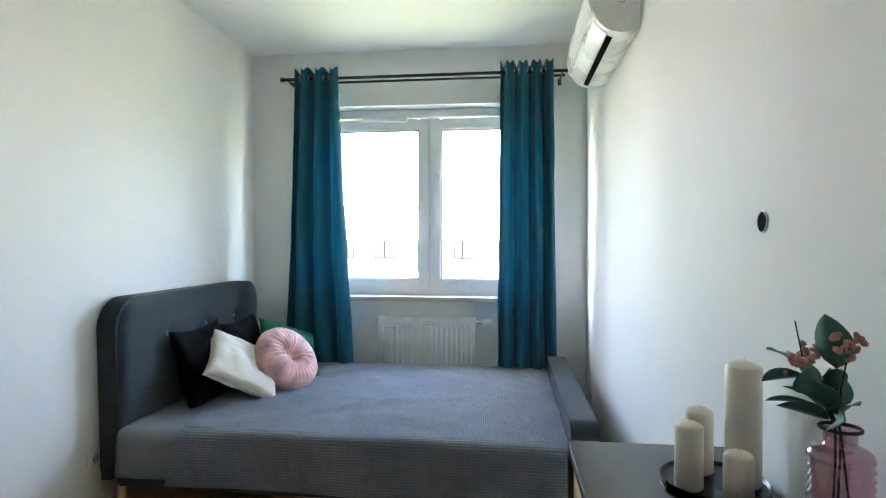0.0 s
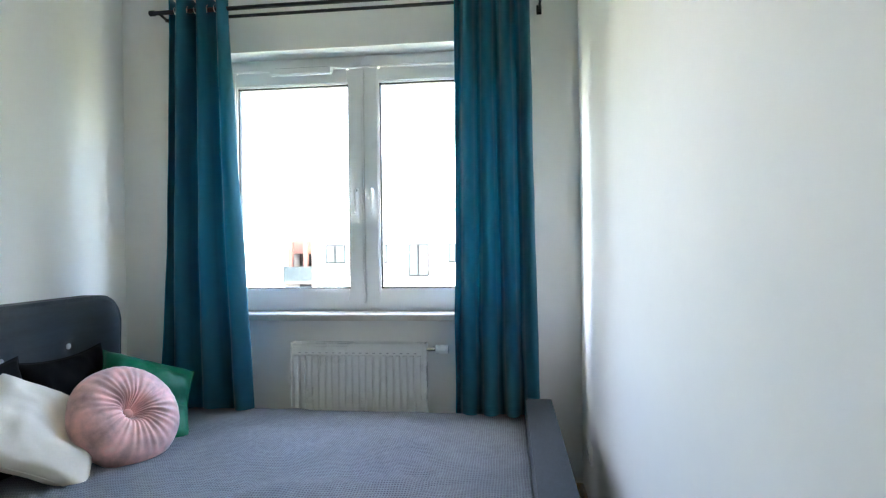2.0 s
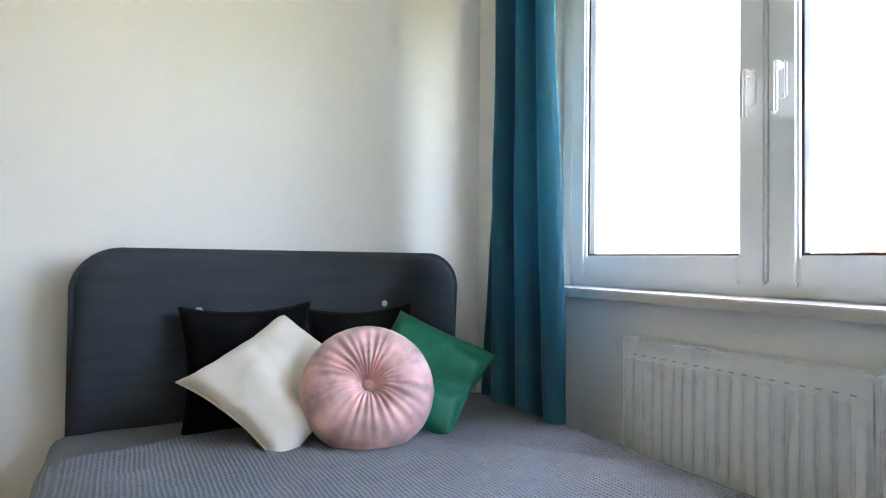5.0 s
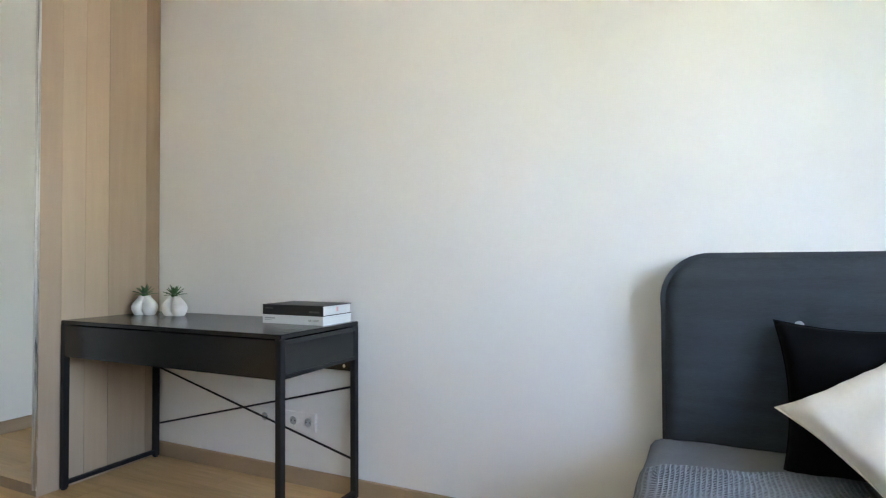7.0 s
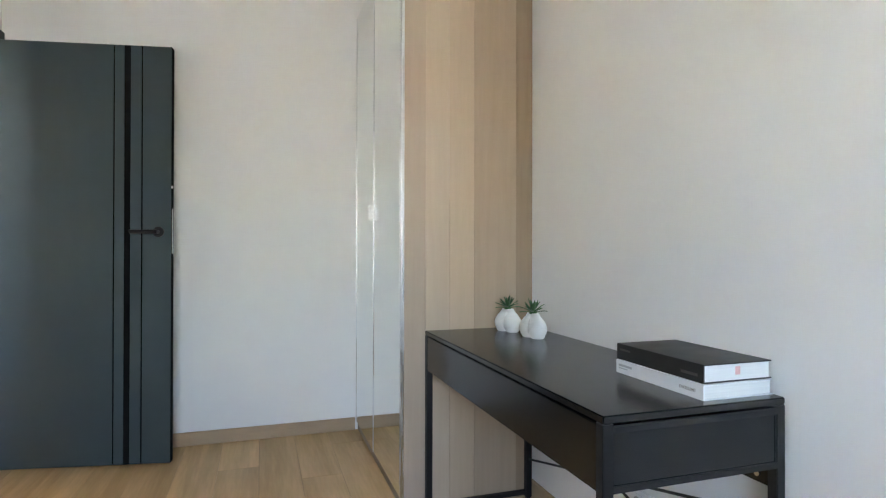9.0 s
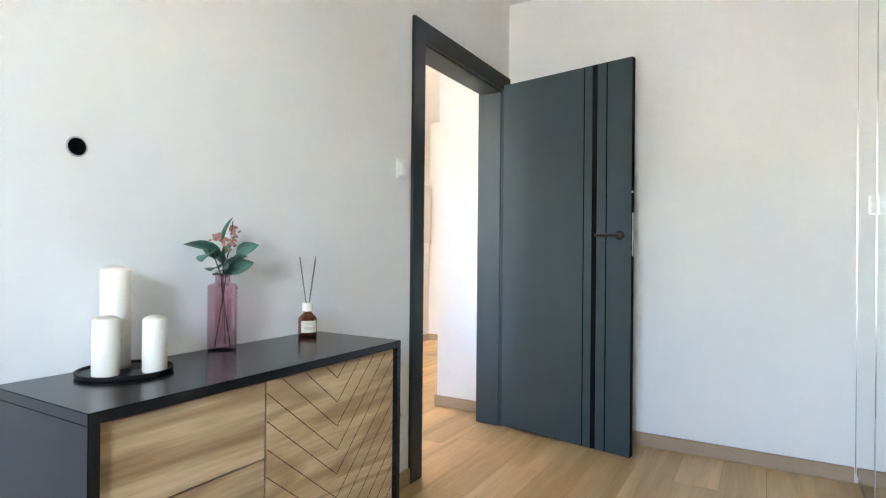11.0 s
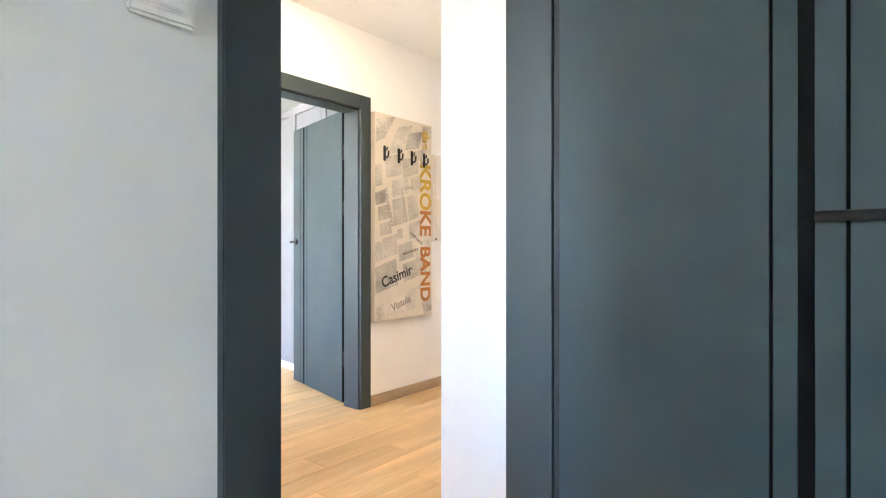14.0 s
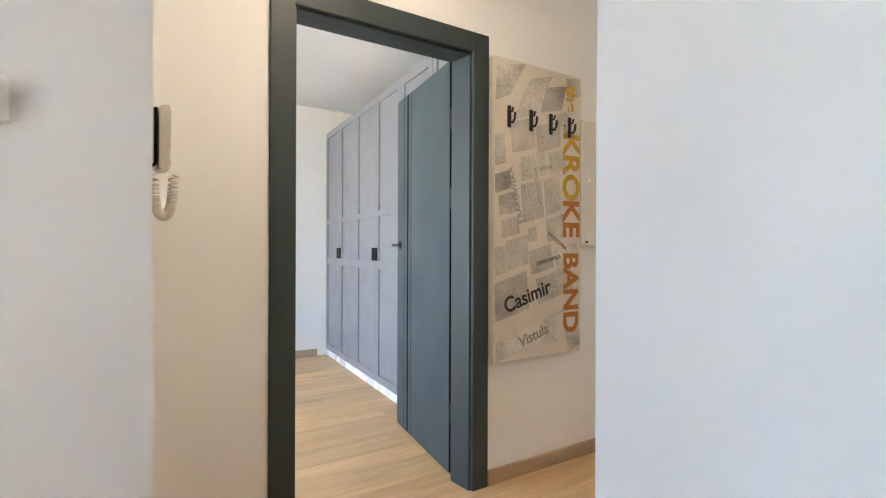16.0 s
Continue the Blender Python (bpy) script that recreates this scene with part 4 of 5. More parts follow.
part("brace", rod((DX0 + 0.021, DY0 + 0.02, 0.455), (DX0 + 0.021, DY1 - 0.02, 0.165), 0.0045, 10), M_BLACKMETAL, desk)
part("screw", rod((DX0 + 0.013, DY1 - 0.06, DZ - 0.185), (DX0 + 0.017, DY1 - 0.06, DZ - 0.185), 0.007, 14), M_CHROME, desk)

# ---- books ----


def book(z0, z1, x0, x1, y0, y1, cover, label):
    th = thing("book", ((x0 + x1) / 2, (y0 + y1) / 2, z0), label, "book", "stacked books")
    bm = box(x0, x1, y0, y1, z0, z0 + 0.0028, 0.0006, 1)
    box(x0, x1, y0, y1, z1 - 0.0028, z1, 0.0006, 1, bm=bm)
    part("cover", bm, cover, th)
    part("spine", box(x1 - 0.003, x1 + 0.0008, y0, y1, z0 + 0.0002, z1 - 0.0002, 0.001, 1), cover, th)
    part("page_block", box(x0 + 0.004, x1 - 0.003, y0 + 0.004, y1 - 0.004, z0 + 0.0026, z1 - 0.0026), M_PAGES, th)
    return th


zb = DZ
b1 = book(zb, zb + 0.034, 0.023, 0.214, 1.965, 2.268, M_BOOKWHITE, "thick white hardcover book lying on the desk")
b2 = book(zb + 0.034, zb + 0.075, 0.020, 0.208, 1.960, 2.262, M_BOOKBLACK, "thick black hardcover book on the white one")
letters("EXCELLENT", 0.0095, facing((0.2152, 2.222, zb + 0.017), (1, 0, 0)), M_GREYTXT, b1, label="grey spine lettering")
part("spine_mark", box(0.2144, 0.2156, 1.978, 2.03, zb + 0.019, zb + 0.0245), M_GREY_PLASTIC, b1)
part("spine_mark", box(0.2144, 0.2156, 1.978, 2.012, zb + 0.013, zb + 0.0155), M_GREY_PLASTIC, b1)
part("spine_mark", box(0.2084, 0.2096, 2.195, 2.245, zb + 0.047, zb + 0.053), M_SPINE, b2)
part("spine_mark", box(0.2084, 0.2096, 1.975, 2.015, zb + 0.058, zb + 0.063), M_SPINE, b2)
part("edge_mark", box(0.106, 0.119, 2.2575, 2.2592, zb + 0.048, zb + 0.066), M_PINK, b2)


# ---- planters ----
def planter(x, y, rot, seed, label):
    """Two lobed white pot with a small spiky plant."""
    rnd = random.Random(seed)
    th = thing("planter", (x, y, DZ), label, "plant pot", "planters on the desk")
    bm = bmesh.new()
    seg, n = 40, 18
    rows = []
    for k in range(n + 1):
        t = k / n
        z = 0.090 * t
        base = 0.0205 + 0.016 * math.sin(math.pi * min(1, t * 1.15) ** 0.85) - 0.006 * max(0, t - 0.75) * 4 + 0.002 * (t < 0.1)
        gap = 0.025 * (1 - 0.5 * max(0, t - 0.55) / 0.45) if t > 0.55 else 0.025
        row = []
        for a in range(seg):
            an = 2 * math.pi * a / seg
            # outline of two overlapping circles side by side
            c, s = math.cos(an), math.sin(an)
            d = gap * abs(c) + math.sqrt(max(0, base * base - (gap * s) ** 2))
            p = Matrix.Rotation(rot, 3, "Z") @ Vector((d * s * 0.92, d * c, 0))
            row.append(bm.verts.new((x + p.x, y + p.y, DZ + z)))
        rows.append(row)
    for k in range(n):
        for a in range(seg):
            bm.faces.new((rows[k][a], rows[k][(a + 1) % seg], rows[k + 1][(a + 1) % seg], rows[k + 1][a]))
    bm.faces.new(rows[0][::-1])
    bm.faces.new(rows[-1])
    part("pot", bm, M_CERAMIC, th, smooth=True)
    plant = part("plant_core", lathe([(0.015, 0.0), (0.011, 0.012), (0.003, 0.02)], (x, y, DZ + 0.088), 12), M_SUCC, th)
    for k in range(20):
        an, el = k * 2.4, radians(14 + 64 * (k / 20))
        ln = 0.046 + rnd.uniform(-0.004, 0.007)
        bm = bmesh.new()
        d = Vector((math.cos(an) * math.cos(el), math.sin(an) * math.cos(el), math.sin(el)))
        sd = Vector((-math.sin(an), math.cos(an), 0))
        up = d.cross(sd) * -1
        c0 = Vector((x, y, DZ + 0.092)) + d * 0.006
        ids = []
        for t, w in ((0, 0.5), (0.35, 1.0), (0.7, 0.75), (1, 0.05)):
            c = c0 + d * ln * t + Vector((0, 0, -0.010 * t * t * math.cos(el)))
            ids.append([bm.verts.new(c + sd * 0.0075 * w), bm.verts.new(c + up * 0.0016), bm.verts.new(c - sd * 0.0075 * w), bm.verts.new(c - up * 0.0016)])
        for a, b in zip(ids, ids[1:]):
            for q in range(4):
                bm.faces.new((a[q], a[(q + 1) % 4], b[(q + 1) % 4], b[q]))
        part("leaf", bm, M_SUCC, plant, smooth=True)
    return th


planter(0.172, 1.20, 0.35, 5, "white lobed ceramic pot with a small spiky succulent")
planter(0.152, 1.375, 0.2, 6, "white lobed ceramic pot with a little green succulent")

# ---- wardrobe ----
WD, WY1, WH = 0.575, 1.078, 2.42
ward = thing("wardrobe", (0.29, 0.5, 0), "oak look wardrobe with two mirrored hinged doors", "wardrobe")
part("carcass", box(0.004, WD - 0.024, S + 0.004, WY1 - 0.006, 0.0, WH, 0.002), M_PANELS[1], ward)
edges = [0.002, 0.078, 0.268, 0.376, 0.477, WD - 0.006]
for k, (a, b) in enumerate(zip(edges, edges[1:])):
    part("side_board", box(a, b - 0.0006, WY1 - 0.006, WY1, 0.0, WH, 0.0008, 1), M_PANELS[(4, 2, 1, 3, 0)[k]], ward)
part("corner_trim", box(WD - 0.010, WD + 0.005, WY1 - 0.014, WY1 + 0.003, 0.03, WH, 0.002), M_ALU, ward, "brushed aluminium corner trim")
part("plinth", box(WD - 0.024, WD - 0.012, S + 0.004, WY1 - 0.008, 0.0, 0.045), M_PANELS[2], ward)
for y0, y1 in ((S + 0.006, 0.4935), (0.4975, WY1 - 0.012)):
    door = part("mirror_door", box(WD - 0.022, WD - 0.006, y0, y1, 0.048, WH - 0.02, 0.001), M_PANELS[2], ward)
    part("mirror", box(WD - 0.006, WD - 0.001, y0 + 0.004, y1 - 0.004, 0.052, WH - 0.024, 0.0012, 1), M_MIRROR, door, "clear mirror glass")
    bm = bmesh.new()
    for a, b in ((y0, y0 + 0.005), (y1 - 0.005, y1)):
        box(WD - 0.006, WD + 0.0005, a, b, 0.048, WH - 0.02, 0.0006, 1, bm=bm)
    part("door_edge", bm, M_ALU, door)
    if y0 > 0.4:
        bm = box(WD + 0.0, WD + 0.022, 0.478, 0.513, 1.196, 1.266, 0.004)
        part("handle", bm, M_PLASTIC, door, "white block handle")

# ---- dresser ----
TX0, TX1, TY0, TY1, TZ = 1.937, W - 0.006, 1.655, 2.60, 0.757
dres = thing("dresser", (2.12, 2.04, 0), "black dresser with rustic oak fronts and a chevron door", "dresser")
part("top", box(TX0, TX1, TY0, TY1, TZ - 0.022, TZ, 0.0015), M_BLACKWOOD, dres)
for y in (TY0, TY1 - 0.022):
    part("side_panel", box(TX0, TX1, y, y + 0.022, 0.0, TZ - 0.022, 0.0015), M_BLACKWOOD, dres)
part("bottom_panel", box(TX0, TX1, TY0 + 0.022, TY1 - 0.022, 0.04, 0.062), M_BLACKWOOD, dres)
part("back_panel", box(TX1 - 0.008, TX1 - 0.001, TY0 + 0.022, TY1 - 0.022, 0.06, TZ - 0.022), M_BLACKWOOD, dres)
SPLIT = 2.196
part("divider", box(TX0 + 0.03, TX1 - 0.01, SPLIT - 0.009, SPLIT + 0.009, 0.062, TZ - 0.022), M_BLACKWOOD, dres)
ZT = TZ - 0.026
for z0, z1 in ((0.065, 0.303), (0.307, 0.547), (0.551, ZT)):
    part("drawer_front", box(TX0 + 0.012, TX0 + 0.030, SPLIT + 0.002, TY1 - 0.025, z0, z1, 0.0015), M_RUSTIC, dres, "rustic oak drawer front")
cd = part("chevron_door", box(TX0 + 0.012, TX0 + 0.030, TY0 + 0.025, SPLIT - 0.002, 0.065, ZT, 0.0015), M_RUSTIC, dres, "oak door with carved chevron lines")
u0, u1 = SPLIT - 0.004, TY0 + 0.027          # seen from the room the door runs from u0 to u1
spine = 1.944


def carve(ya, za, yb, zb_):
    """A dark strip that paints the shade of a cut line on the door face, clipped to the door."""
    lo, hi = 0.068, ZT - 0.003
    pts = [(ya, za), (yb, zb_)]
    if max(za, zb_) < lo or min(za, zb_) > hi:
        return
    out = []
    for (y, z), (yo, zo) in ((pts[0], pts[1]), (pts[1], pts[0])):
        if z > hi or z < lo:
            lim = hi if z > hi else lo
            y = yo + (y - yo) * (lim - zo) / (z - zo)
            z = lim
        out.append((y, z))
    (ya, za), (yb, zb_) = out
    ln = math.hypot(yb - ya, zb_ - za)
    if ln < 0.01:
        return
    bm = box(-0.0006, 0.0006, -ln / 2, ln / 2, -0.0011, 0.0011)
    turn(bm, Matrix.Translation((TX0 + 0.012, (ya + yb) / 2, (za + zb_) / 2)) @ Matrix.Rotation(math.atan2(zb_ - za, yb - ya), 4, "X"))
    part("groove_shade_strip", bm, M_GROOVE, cd)


for k in range(-5, 16):
    zv = 0.031 + 0.066 * k
    carve(u0, zv + 0.84 * abs(u0 - spine), spine, zv)
    carve(spine, zv, u1, zv + 1.05 * abs(u1 - spine))

# ---- things on the dresser ----
tray = thing("tray", (2.198, 2.385, TZ), "round dark metal tray with a raised rim", "tray")
part("dish", lathe([(0.088, 0.0), (0.098, 0.002), (0.1005, 0.011), (0.0985, 0.0115), (0.094, 0.005), (0.003, 0.004)], (2.198, 2.385, TZ), 64), M_TRAY, tray, smooth=False)


def candle(x, y, r, h, label):
    th = thing("candle", (x, y, TZ + 0.0045), label, "candle", "candles on the tray")
    z = TZ + 0.0045
    part("wax", lathe([(r - 0.003, 0), (r, 0.003), (r, h - 0.006), (r - 0.004, h - 0.001), (r * 0.45, h + r * 0.16), (0.002, h + r * 0.2)], (x, y, z), 40), M_WAX, th, smooth=True)
    part("wick", rod((x, y, z + h), (x + 0.001, y, z + h + r * 0.2 + 0.008), 0.0008, 6), M_MATTRESS, th)


candle(2.140, 2.352, 0.0262, 0.124, "plain ivory pillar candle of middle height")
candle(2.186, 2.436, 0.0280, 0.128, "thick ivory pillar candle behind the others")
candle(2.250, 2.380, 0.0330, 0.234, "tall thick ivory pillar candle with a domed top")
candle(2.213, 2.306, 0.0262, 0.087, "short squat ivory candle at the tray's edge")

VX, VY = 2.258, 2.078
vase = thing("vase", (VX, VY, TZ), "ribbed pink glass bottle vase", "vase")
pf = [(0.036, 0.0), (0.0395, 0.004)]
for k in range(14):
    z = 0.009 + k * 0.0122
    pf += [(0.0372, z), (0.0418, z + 0.0061)]
pf += [(0.0402, 0.180), (0.035, 0.186), (0.024, 0.189), (0.0205, 0.192), (0.0205, 0.209), (0.0255, 0.2135), (0.025, 0.216)]
part("glass_body", lathe(pf, (VX, VY, TZ), 48), M_PINKGLASS, vase, smooth=True)
part("rim", ring((VX, VY, TZ + 0.2145), (0, 0, 1), 0.0250, 0.0026, 32, 6), M_STEM, vase, "dark rim")
twig = thing("eucalyptus_sprig", (VX, VY, TZ + 0.02), "artificial eucalyptus sprig with pink blossom in the vase", "plant")


def leaf(base, d, length, width, parent, curl=0.25):
    length, width = length * 0.82, width * 1.12
    d = Vector(d).normalized()
    sd = d.cross(Vector((0, 0, 1)))
    sd = sd.normalized() if sd.length > 0.1 else Vector((1, 0, 0))
    roll = Matrix.Rotation(radians(35 + 70 * noise.noise((base[1] * 90, base[2] * 70, length * 40))), 3, d)
    sd = roll @ sd
    nrm = sd.cross(d)
    bm = bmesh.new()
    n, rows = 8, []
    for k in range(n + 1):
        t = k / n
        w = width * (math.sin(math.pi * min(1, t ** 0.8)) ** 0.75) * 0.5 + 0.0008
        c = Vector(base) + d * length * t - nrm * curl * length * t * t
        rows.append([bm.verts.new(c - sd * w + nrm * w * 0.25), bm.verts.new(c), bm.verts.new(c + sd * w + nrm * w * 0.25)])
    for a, b in zip(rows, rows[1:]):
        bm.faces.new((a[0], a[1], b[1], b[0]))
        bm.faces.new((a[1], a[2], b[2], b[1]))
    ob = part("leaf", bm, M_LEAF, parent, smooth=True)
    ob.modifiers.new("thick", "SOLIDIFY").thickness = 0.0007


def sprig(points, leaves):
    st = part("stem", tube(points, 0.0016, 6), M_STEM, twig)
    for base, d, ln, w in leaves:
        leaf(base, d, ln, w, st)
    return st


zt = TZ + 0.213


def at_rim(dx, dy, dz):
    return VX + dx, VY + dy, zt + dz


sprig([(VX + 0.012, VY - 0.02, TZ + 0.012), at_rim(0.004, -0.006, -0.06), at_rim(0, 0, 0), at_rim(-0.004, 0.002, 0.05), at_rim(-0.004, 0.003, 0.10)],
      [(at_rim(-0.004, 0.003, 0.085), (-0.1, -0.02, 1), 0.098, 0.044), (at_rim(-0.004, 0.002, 0.055), (-0.25, -0.25, 0.8), 0.05, 0.028),
       (at_rim(-0.004, 0, 0.006), (-0.55, -0.75, 0.42), 0.105, 0.040), (at_rim(-0.002, 0, 0.02), (-0.25, -0.8, 0.65), 0.095, 0.030), (at_rim(0, 0.002, 0.03), (0.1, 0.35, 0.9), 0.07, 0.034)])
sprig([(VX - 0.02, VY - 0.012, TZ + 0.012), at_rim(-0.004, 0.004, -0.05), at_rim(-0.002, 0.008, 0), at_rim(-0.012, 0.035, 0.045), at_rim(-0.018, 0.065, 0.075)],
      [(at_rim(-0.018, 0.06, 0.07), (-0.1, 0.95, 0.40), 0.105, 0.046), (at_rim(-0.016, 0.05, 0.06), (-0.45, 0.8, -0.05), 0.09, 0.046),
       (at_rim(-0.01, 0.02, 0.02), (-0.5, 0.75, 0.15), 0.10, 0.044), (at_rim(-0.012, 0.035, 0.045), (-0.15, 0.5, 0.8), 0.085, 0.038), (at_rim(-0.008, 0.012, 0.01), (-0.8, 0.45, 0.35), 0.078, 0.036)])
sprig([(VX + 0.005, VY + 0.02, TZ + 0.012), at_rim(-0.002, -0.004, -0.04), at_rim(-0.004, -0.008, 0), at_rim(-0.025, -0.012, 0.04), at_rim(-0.04, -0.02, 0.065)],
      [(at_rim(-0.036, -0.016, 0.06), (-0.75, -0.35, 0.45), 0.078, 0.036), (at_rim(-0.02, -0.01, 0.03), (-0.7, 0.25, 0.6), 0.075, 0.036), (at_rim(-0.02, -0.01, 0.03), (-0.5, -0.2, 0.85), 0.075, 0.036)])
rnd = random.Random(4)
flower = part("flower_stem", tube([(VX, VY, zt), (VX - 0.006, VY - 0.012, zt + 0.06), (VX - 0.008, VY - 0.035, zt + 0.125)], 0.0011, 6), M_STEM, twig)
part("flower_twig", tube([(VX, VY, zt), (VX - 0.04, VY + 0.01, zt + 0.07), (VX - 0.055, VY + 0.012, zt + 0.15)], 0.0010, 6), M_STEM, flower)
for k in range(40):
    c = (VX - 0.008, VY - 0.035, zt + 0.12) if k < 12 else ((VX - 0.045, VY + 0.012, zt + 0.085) if k < 26 else (VX - 0.02, VY + 0.03, zt + 0.10))
    p = Vector(c) + Vector((rnd.gauss(0, 0.008), rnd.gauss(0, 0.010), rnd.gauss(0, 0.010)))
    bm = bmesh.new()
    bmesh.ops.create_icosphere(bm, subdivisions=1, radius=rnd.uniform(0.0035, 0.007))
    bmesh.ops.transform(bm, matrix=Matrix.Translation(p) @ pose(0, 0, 0, rnd.uniform(0, 180), rnd.uniform(0, 180), 0) @ Matrix.Diagonal((1, 1.5, 0.7, 1)), verts=bm.verts)
    part("blossom", bm, M_BLOSSOM, flower)

QX, QY = 2.228, 1.772
diff = thing("reed_diffuser", (QX, QY, TZ), "amber glass reed diffuser with a cream collar", "diffuser")
part("bottle", lathe([(0.027, 0.0), (0.0295, 0.003), (0.030, 0.010), (0.030, 0.056), (0.027, 0.066), (0.018, 0.075), (0.0135, 0.079), (0.0135, 0.088)], (QX, QY, TZ), 40), M_AMBER, diff, smooth=True)
part("collar", lathe([(0.016, 0.085), (0.0172, 0.0865), (0.0172, 0.110), (0.0155, 0.1125), (0.006, 0.1125)], (QX, QY, TZ), 32), M_WAX, diff)
bm = bmesh.new()
rows = []
for k in range(13):
    a = radians(145 - 52 + 104 * k / 12)
    rows.append([bm.verts.new((QX + r * math.cos(a), QY + r * math.sin(a), TZ + z)) for r, z in ((0.0302, 0.018), (0.0308, 0.018), (0.0308, 0.056), (0.0302, 0.056))])
for a, b in zip(rows, rows[1:]):
    for q in range(4):
        bm.faces.new((a[q], a[(q + 1) % 4], b[(q + 1) % 4], b[q]))
lab = part("label", bm, M_LABEL, diff, "cream paper label")
for zz, wd in ((0.048, 46), (0.043, 30), (0.034, 62), (0.031, 62), (0.028, 40)):
    bm = bmesh.new()
    rows = []
    for k in range(9):
        a = radians(145 - wd / 2 + wd * k / 8)
        rows.append([bm.verts.new((QX + r * math.cos(a), QY + r * math.sin(a), TZ + zz + dz)) for r, dz in ((0.0309, 0), (0.03105, 0), (0.03105, 0.0014), (0.0309, 0.0014))])
    for a, b in zip(rows, rows[1:]):
        for q in range(4):
            bm.faces.new((a[q], a[(q + 1) % 4], b[(q + 1) % 4], b[q]))
    part("print_line", bm, M_GREYTXT, lab)
for dx, dy, dz in ((0.0, 0.038, 0.150), (-0.004, -0.030, 0.152), (0.01, -0.046, 0.140)):
    part("reed", rod((QX - dx * 0.2, QY - dy * 0.25, TZ + 0.03), (QX + dx, QY + dy, TZ + 0.1125 + dz), 0.0019, 8), M_REED, diff)


# ---- doors ----
def door_frame(name, xa, xb, y0, y1, ztop, arch, face_room, label):
    """Lining and architraves round an opening y0..y1 in a wall from xa to xb."""
    th = struct(thing(name, (xa, (y0 + y1) / 2, 0), label, "door frame"))
    for ya, yb in ((y0, y0 + 0.022), (y1 - 0.022, y1)):
        part("lining", box(xa + 0.002, xb - 0.002, ya, yb, 0.0, ztop, 0.001, 1), M_FRAME, th)
    part("lining", box(xa + 0.002, xb - 0.002, y0 + 0.022, y1 - 0.022, ztop - 0.022, ztop, 0.001, 1), M_FRAME, th)
    for x0, x1 in ((xa - 0.016, xa + 0.003), (xb - 0.003, xb + 0.016)):
        for ya, yb in ((y0 + 0.012 - arch, y0 + 0.012), (y1 - 0.012, y1 - 0.012 + arch)):
            part("architrave", box(x0, x1, ya, yb, 0.0, ztop - 0.012 + arch, 0.0025), M_FRAME, th)
        part("head_architrave", box(x0, x1, y0 + 0.0125, y1 - 0.0125, ztop - 0.012, ztop - 0.012 + arch, 0.0025), M_FRAME, th)
    return th


door_frame("door_frame_1", W, WX, D0, D1, DT, 0.092, -1, "petrol grey door frame of the bedroom")
# black strip laid over the hinge gap, its shade put in as colour
struct(part("trim", box(W - 0.0175, W - 0.0065, D0 + 0.0125, D0 + 0.0165, 0.0, DT - 0.022), M_SEAL), "black strip for the shade in the hinge gap")
door_frame("door_frame_2", FX, FX + 0.14, E0, E1, DT, 0.092, -1, "petrol grey door frame across the hall")
struct(part("trim", box(W + 0.05, W + 0.062, D1 - 0.034, D1 - 0.022, 0.0, DT - 0.022), M_SEAL), "black door seal")


def door_leaf(name, hinge, angle, width, groove_side, lever_dir, label):
    """Flush leaf with two fine grooves and a black strip near the lock edge. Local x runs from the hinge to the lock edge, local y is the thickness."""
    th = thing(name, (hinge[0], hinge[1], 0.006), label, "door", "interior doors")
    m = Matrix.Translation((hinge[0], hinge[1], 0.006)) @ Matrix.Rotation(angle, 4, "Z")
    z1, t = 2.03, 0.040
    cuts = [0.0, width - 0.266, width - 0.259, width - 0.216, width - 0.187, width - 0.138, width - 0.131, width]
    slab = bmesh.new()
    box(0, width, 0.0025, t - 0.0025, 0, z1, 0.001, 1, bm=slab)
    leaf_ob = part("leaf", turn(slab, m), M_DOORDARK, th)
    for k in (0, 2, 4, 6):
        a, b = cuts[k], cuts[k + 1]
        for ya, yb in ((0, 0.004), (t - 0.004, t)):
            part("face_panel", turn(box(a, b, ya, yb, 0.0015, z1 - 0.0015, 0.0012, 1), m), M_DOOR, leaf_ob)
    part("inlay_strip", turn(box(cuts[3] + 0.0005, cuts[4] - 0.0005, 0.0012, t - 0.0012, 0.001, z1 - 0.001), m), M_INLAY, leaf_ob, "matt black inlay strip")
    for side in (1, -1):
        y = t if side == 1 else 0
        hx = width - 0.055
        rose = part("handle_rose", turn(rod((hx, y, 1.125), (hx, y + side * 0.009, 1.125), 0.0255, 28), m), M_BLACKMETAL, th, "round black rose")
        bm = rod((hx, y + side * 0.008, 1.125), (hx, y + side * 0.045, 1.125), 0.009, 16)
        rod((hx + 0.008, y + side * 0.045, 1.125), (hx - 0.118, y + side * 0.045, 1.125), 0.0095, 16, bm=bm)
        part("lever", turn(bm, m), M_BLACKMETAL, rose, "black lever")
    part("lock_plate", turn(box(width - 0.0005, width + 0.0012, t / 2 - 0.009, t / 2 + 0.009, 1.02, 1.24), m), M_CHROME, leaf_ob)
    yf = 0.008 if groove_side < 0 else t - 0.008
    part("edge_plug", turn(rod((width - 0.001, yf, 1.345), (width + 0.006, yf, 1.345), 0.006, 12), m), M_PLASTIC, leaf_ob)
    for z in (0.30, 1.35, 1.74):
        hg = part("hinge", turn(rod((-0.008, yf, z - 0.05), (-0.008, yf, z + 0.05), 0.0065, 12), m), M_BLACKMETAL, th)
        part("hinge_plate", turn(box(-0.012, -0.0005, 0.010, t - 0.010, z - 0.045, z + 0.045), m), M_CHROME if name == "door_2" else M_BLACKMETAL, hg)
    return th


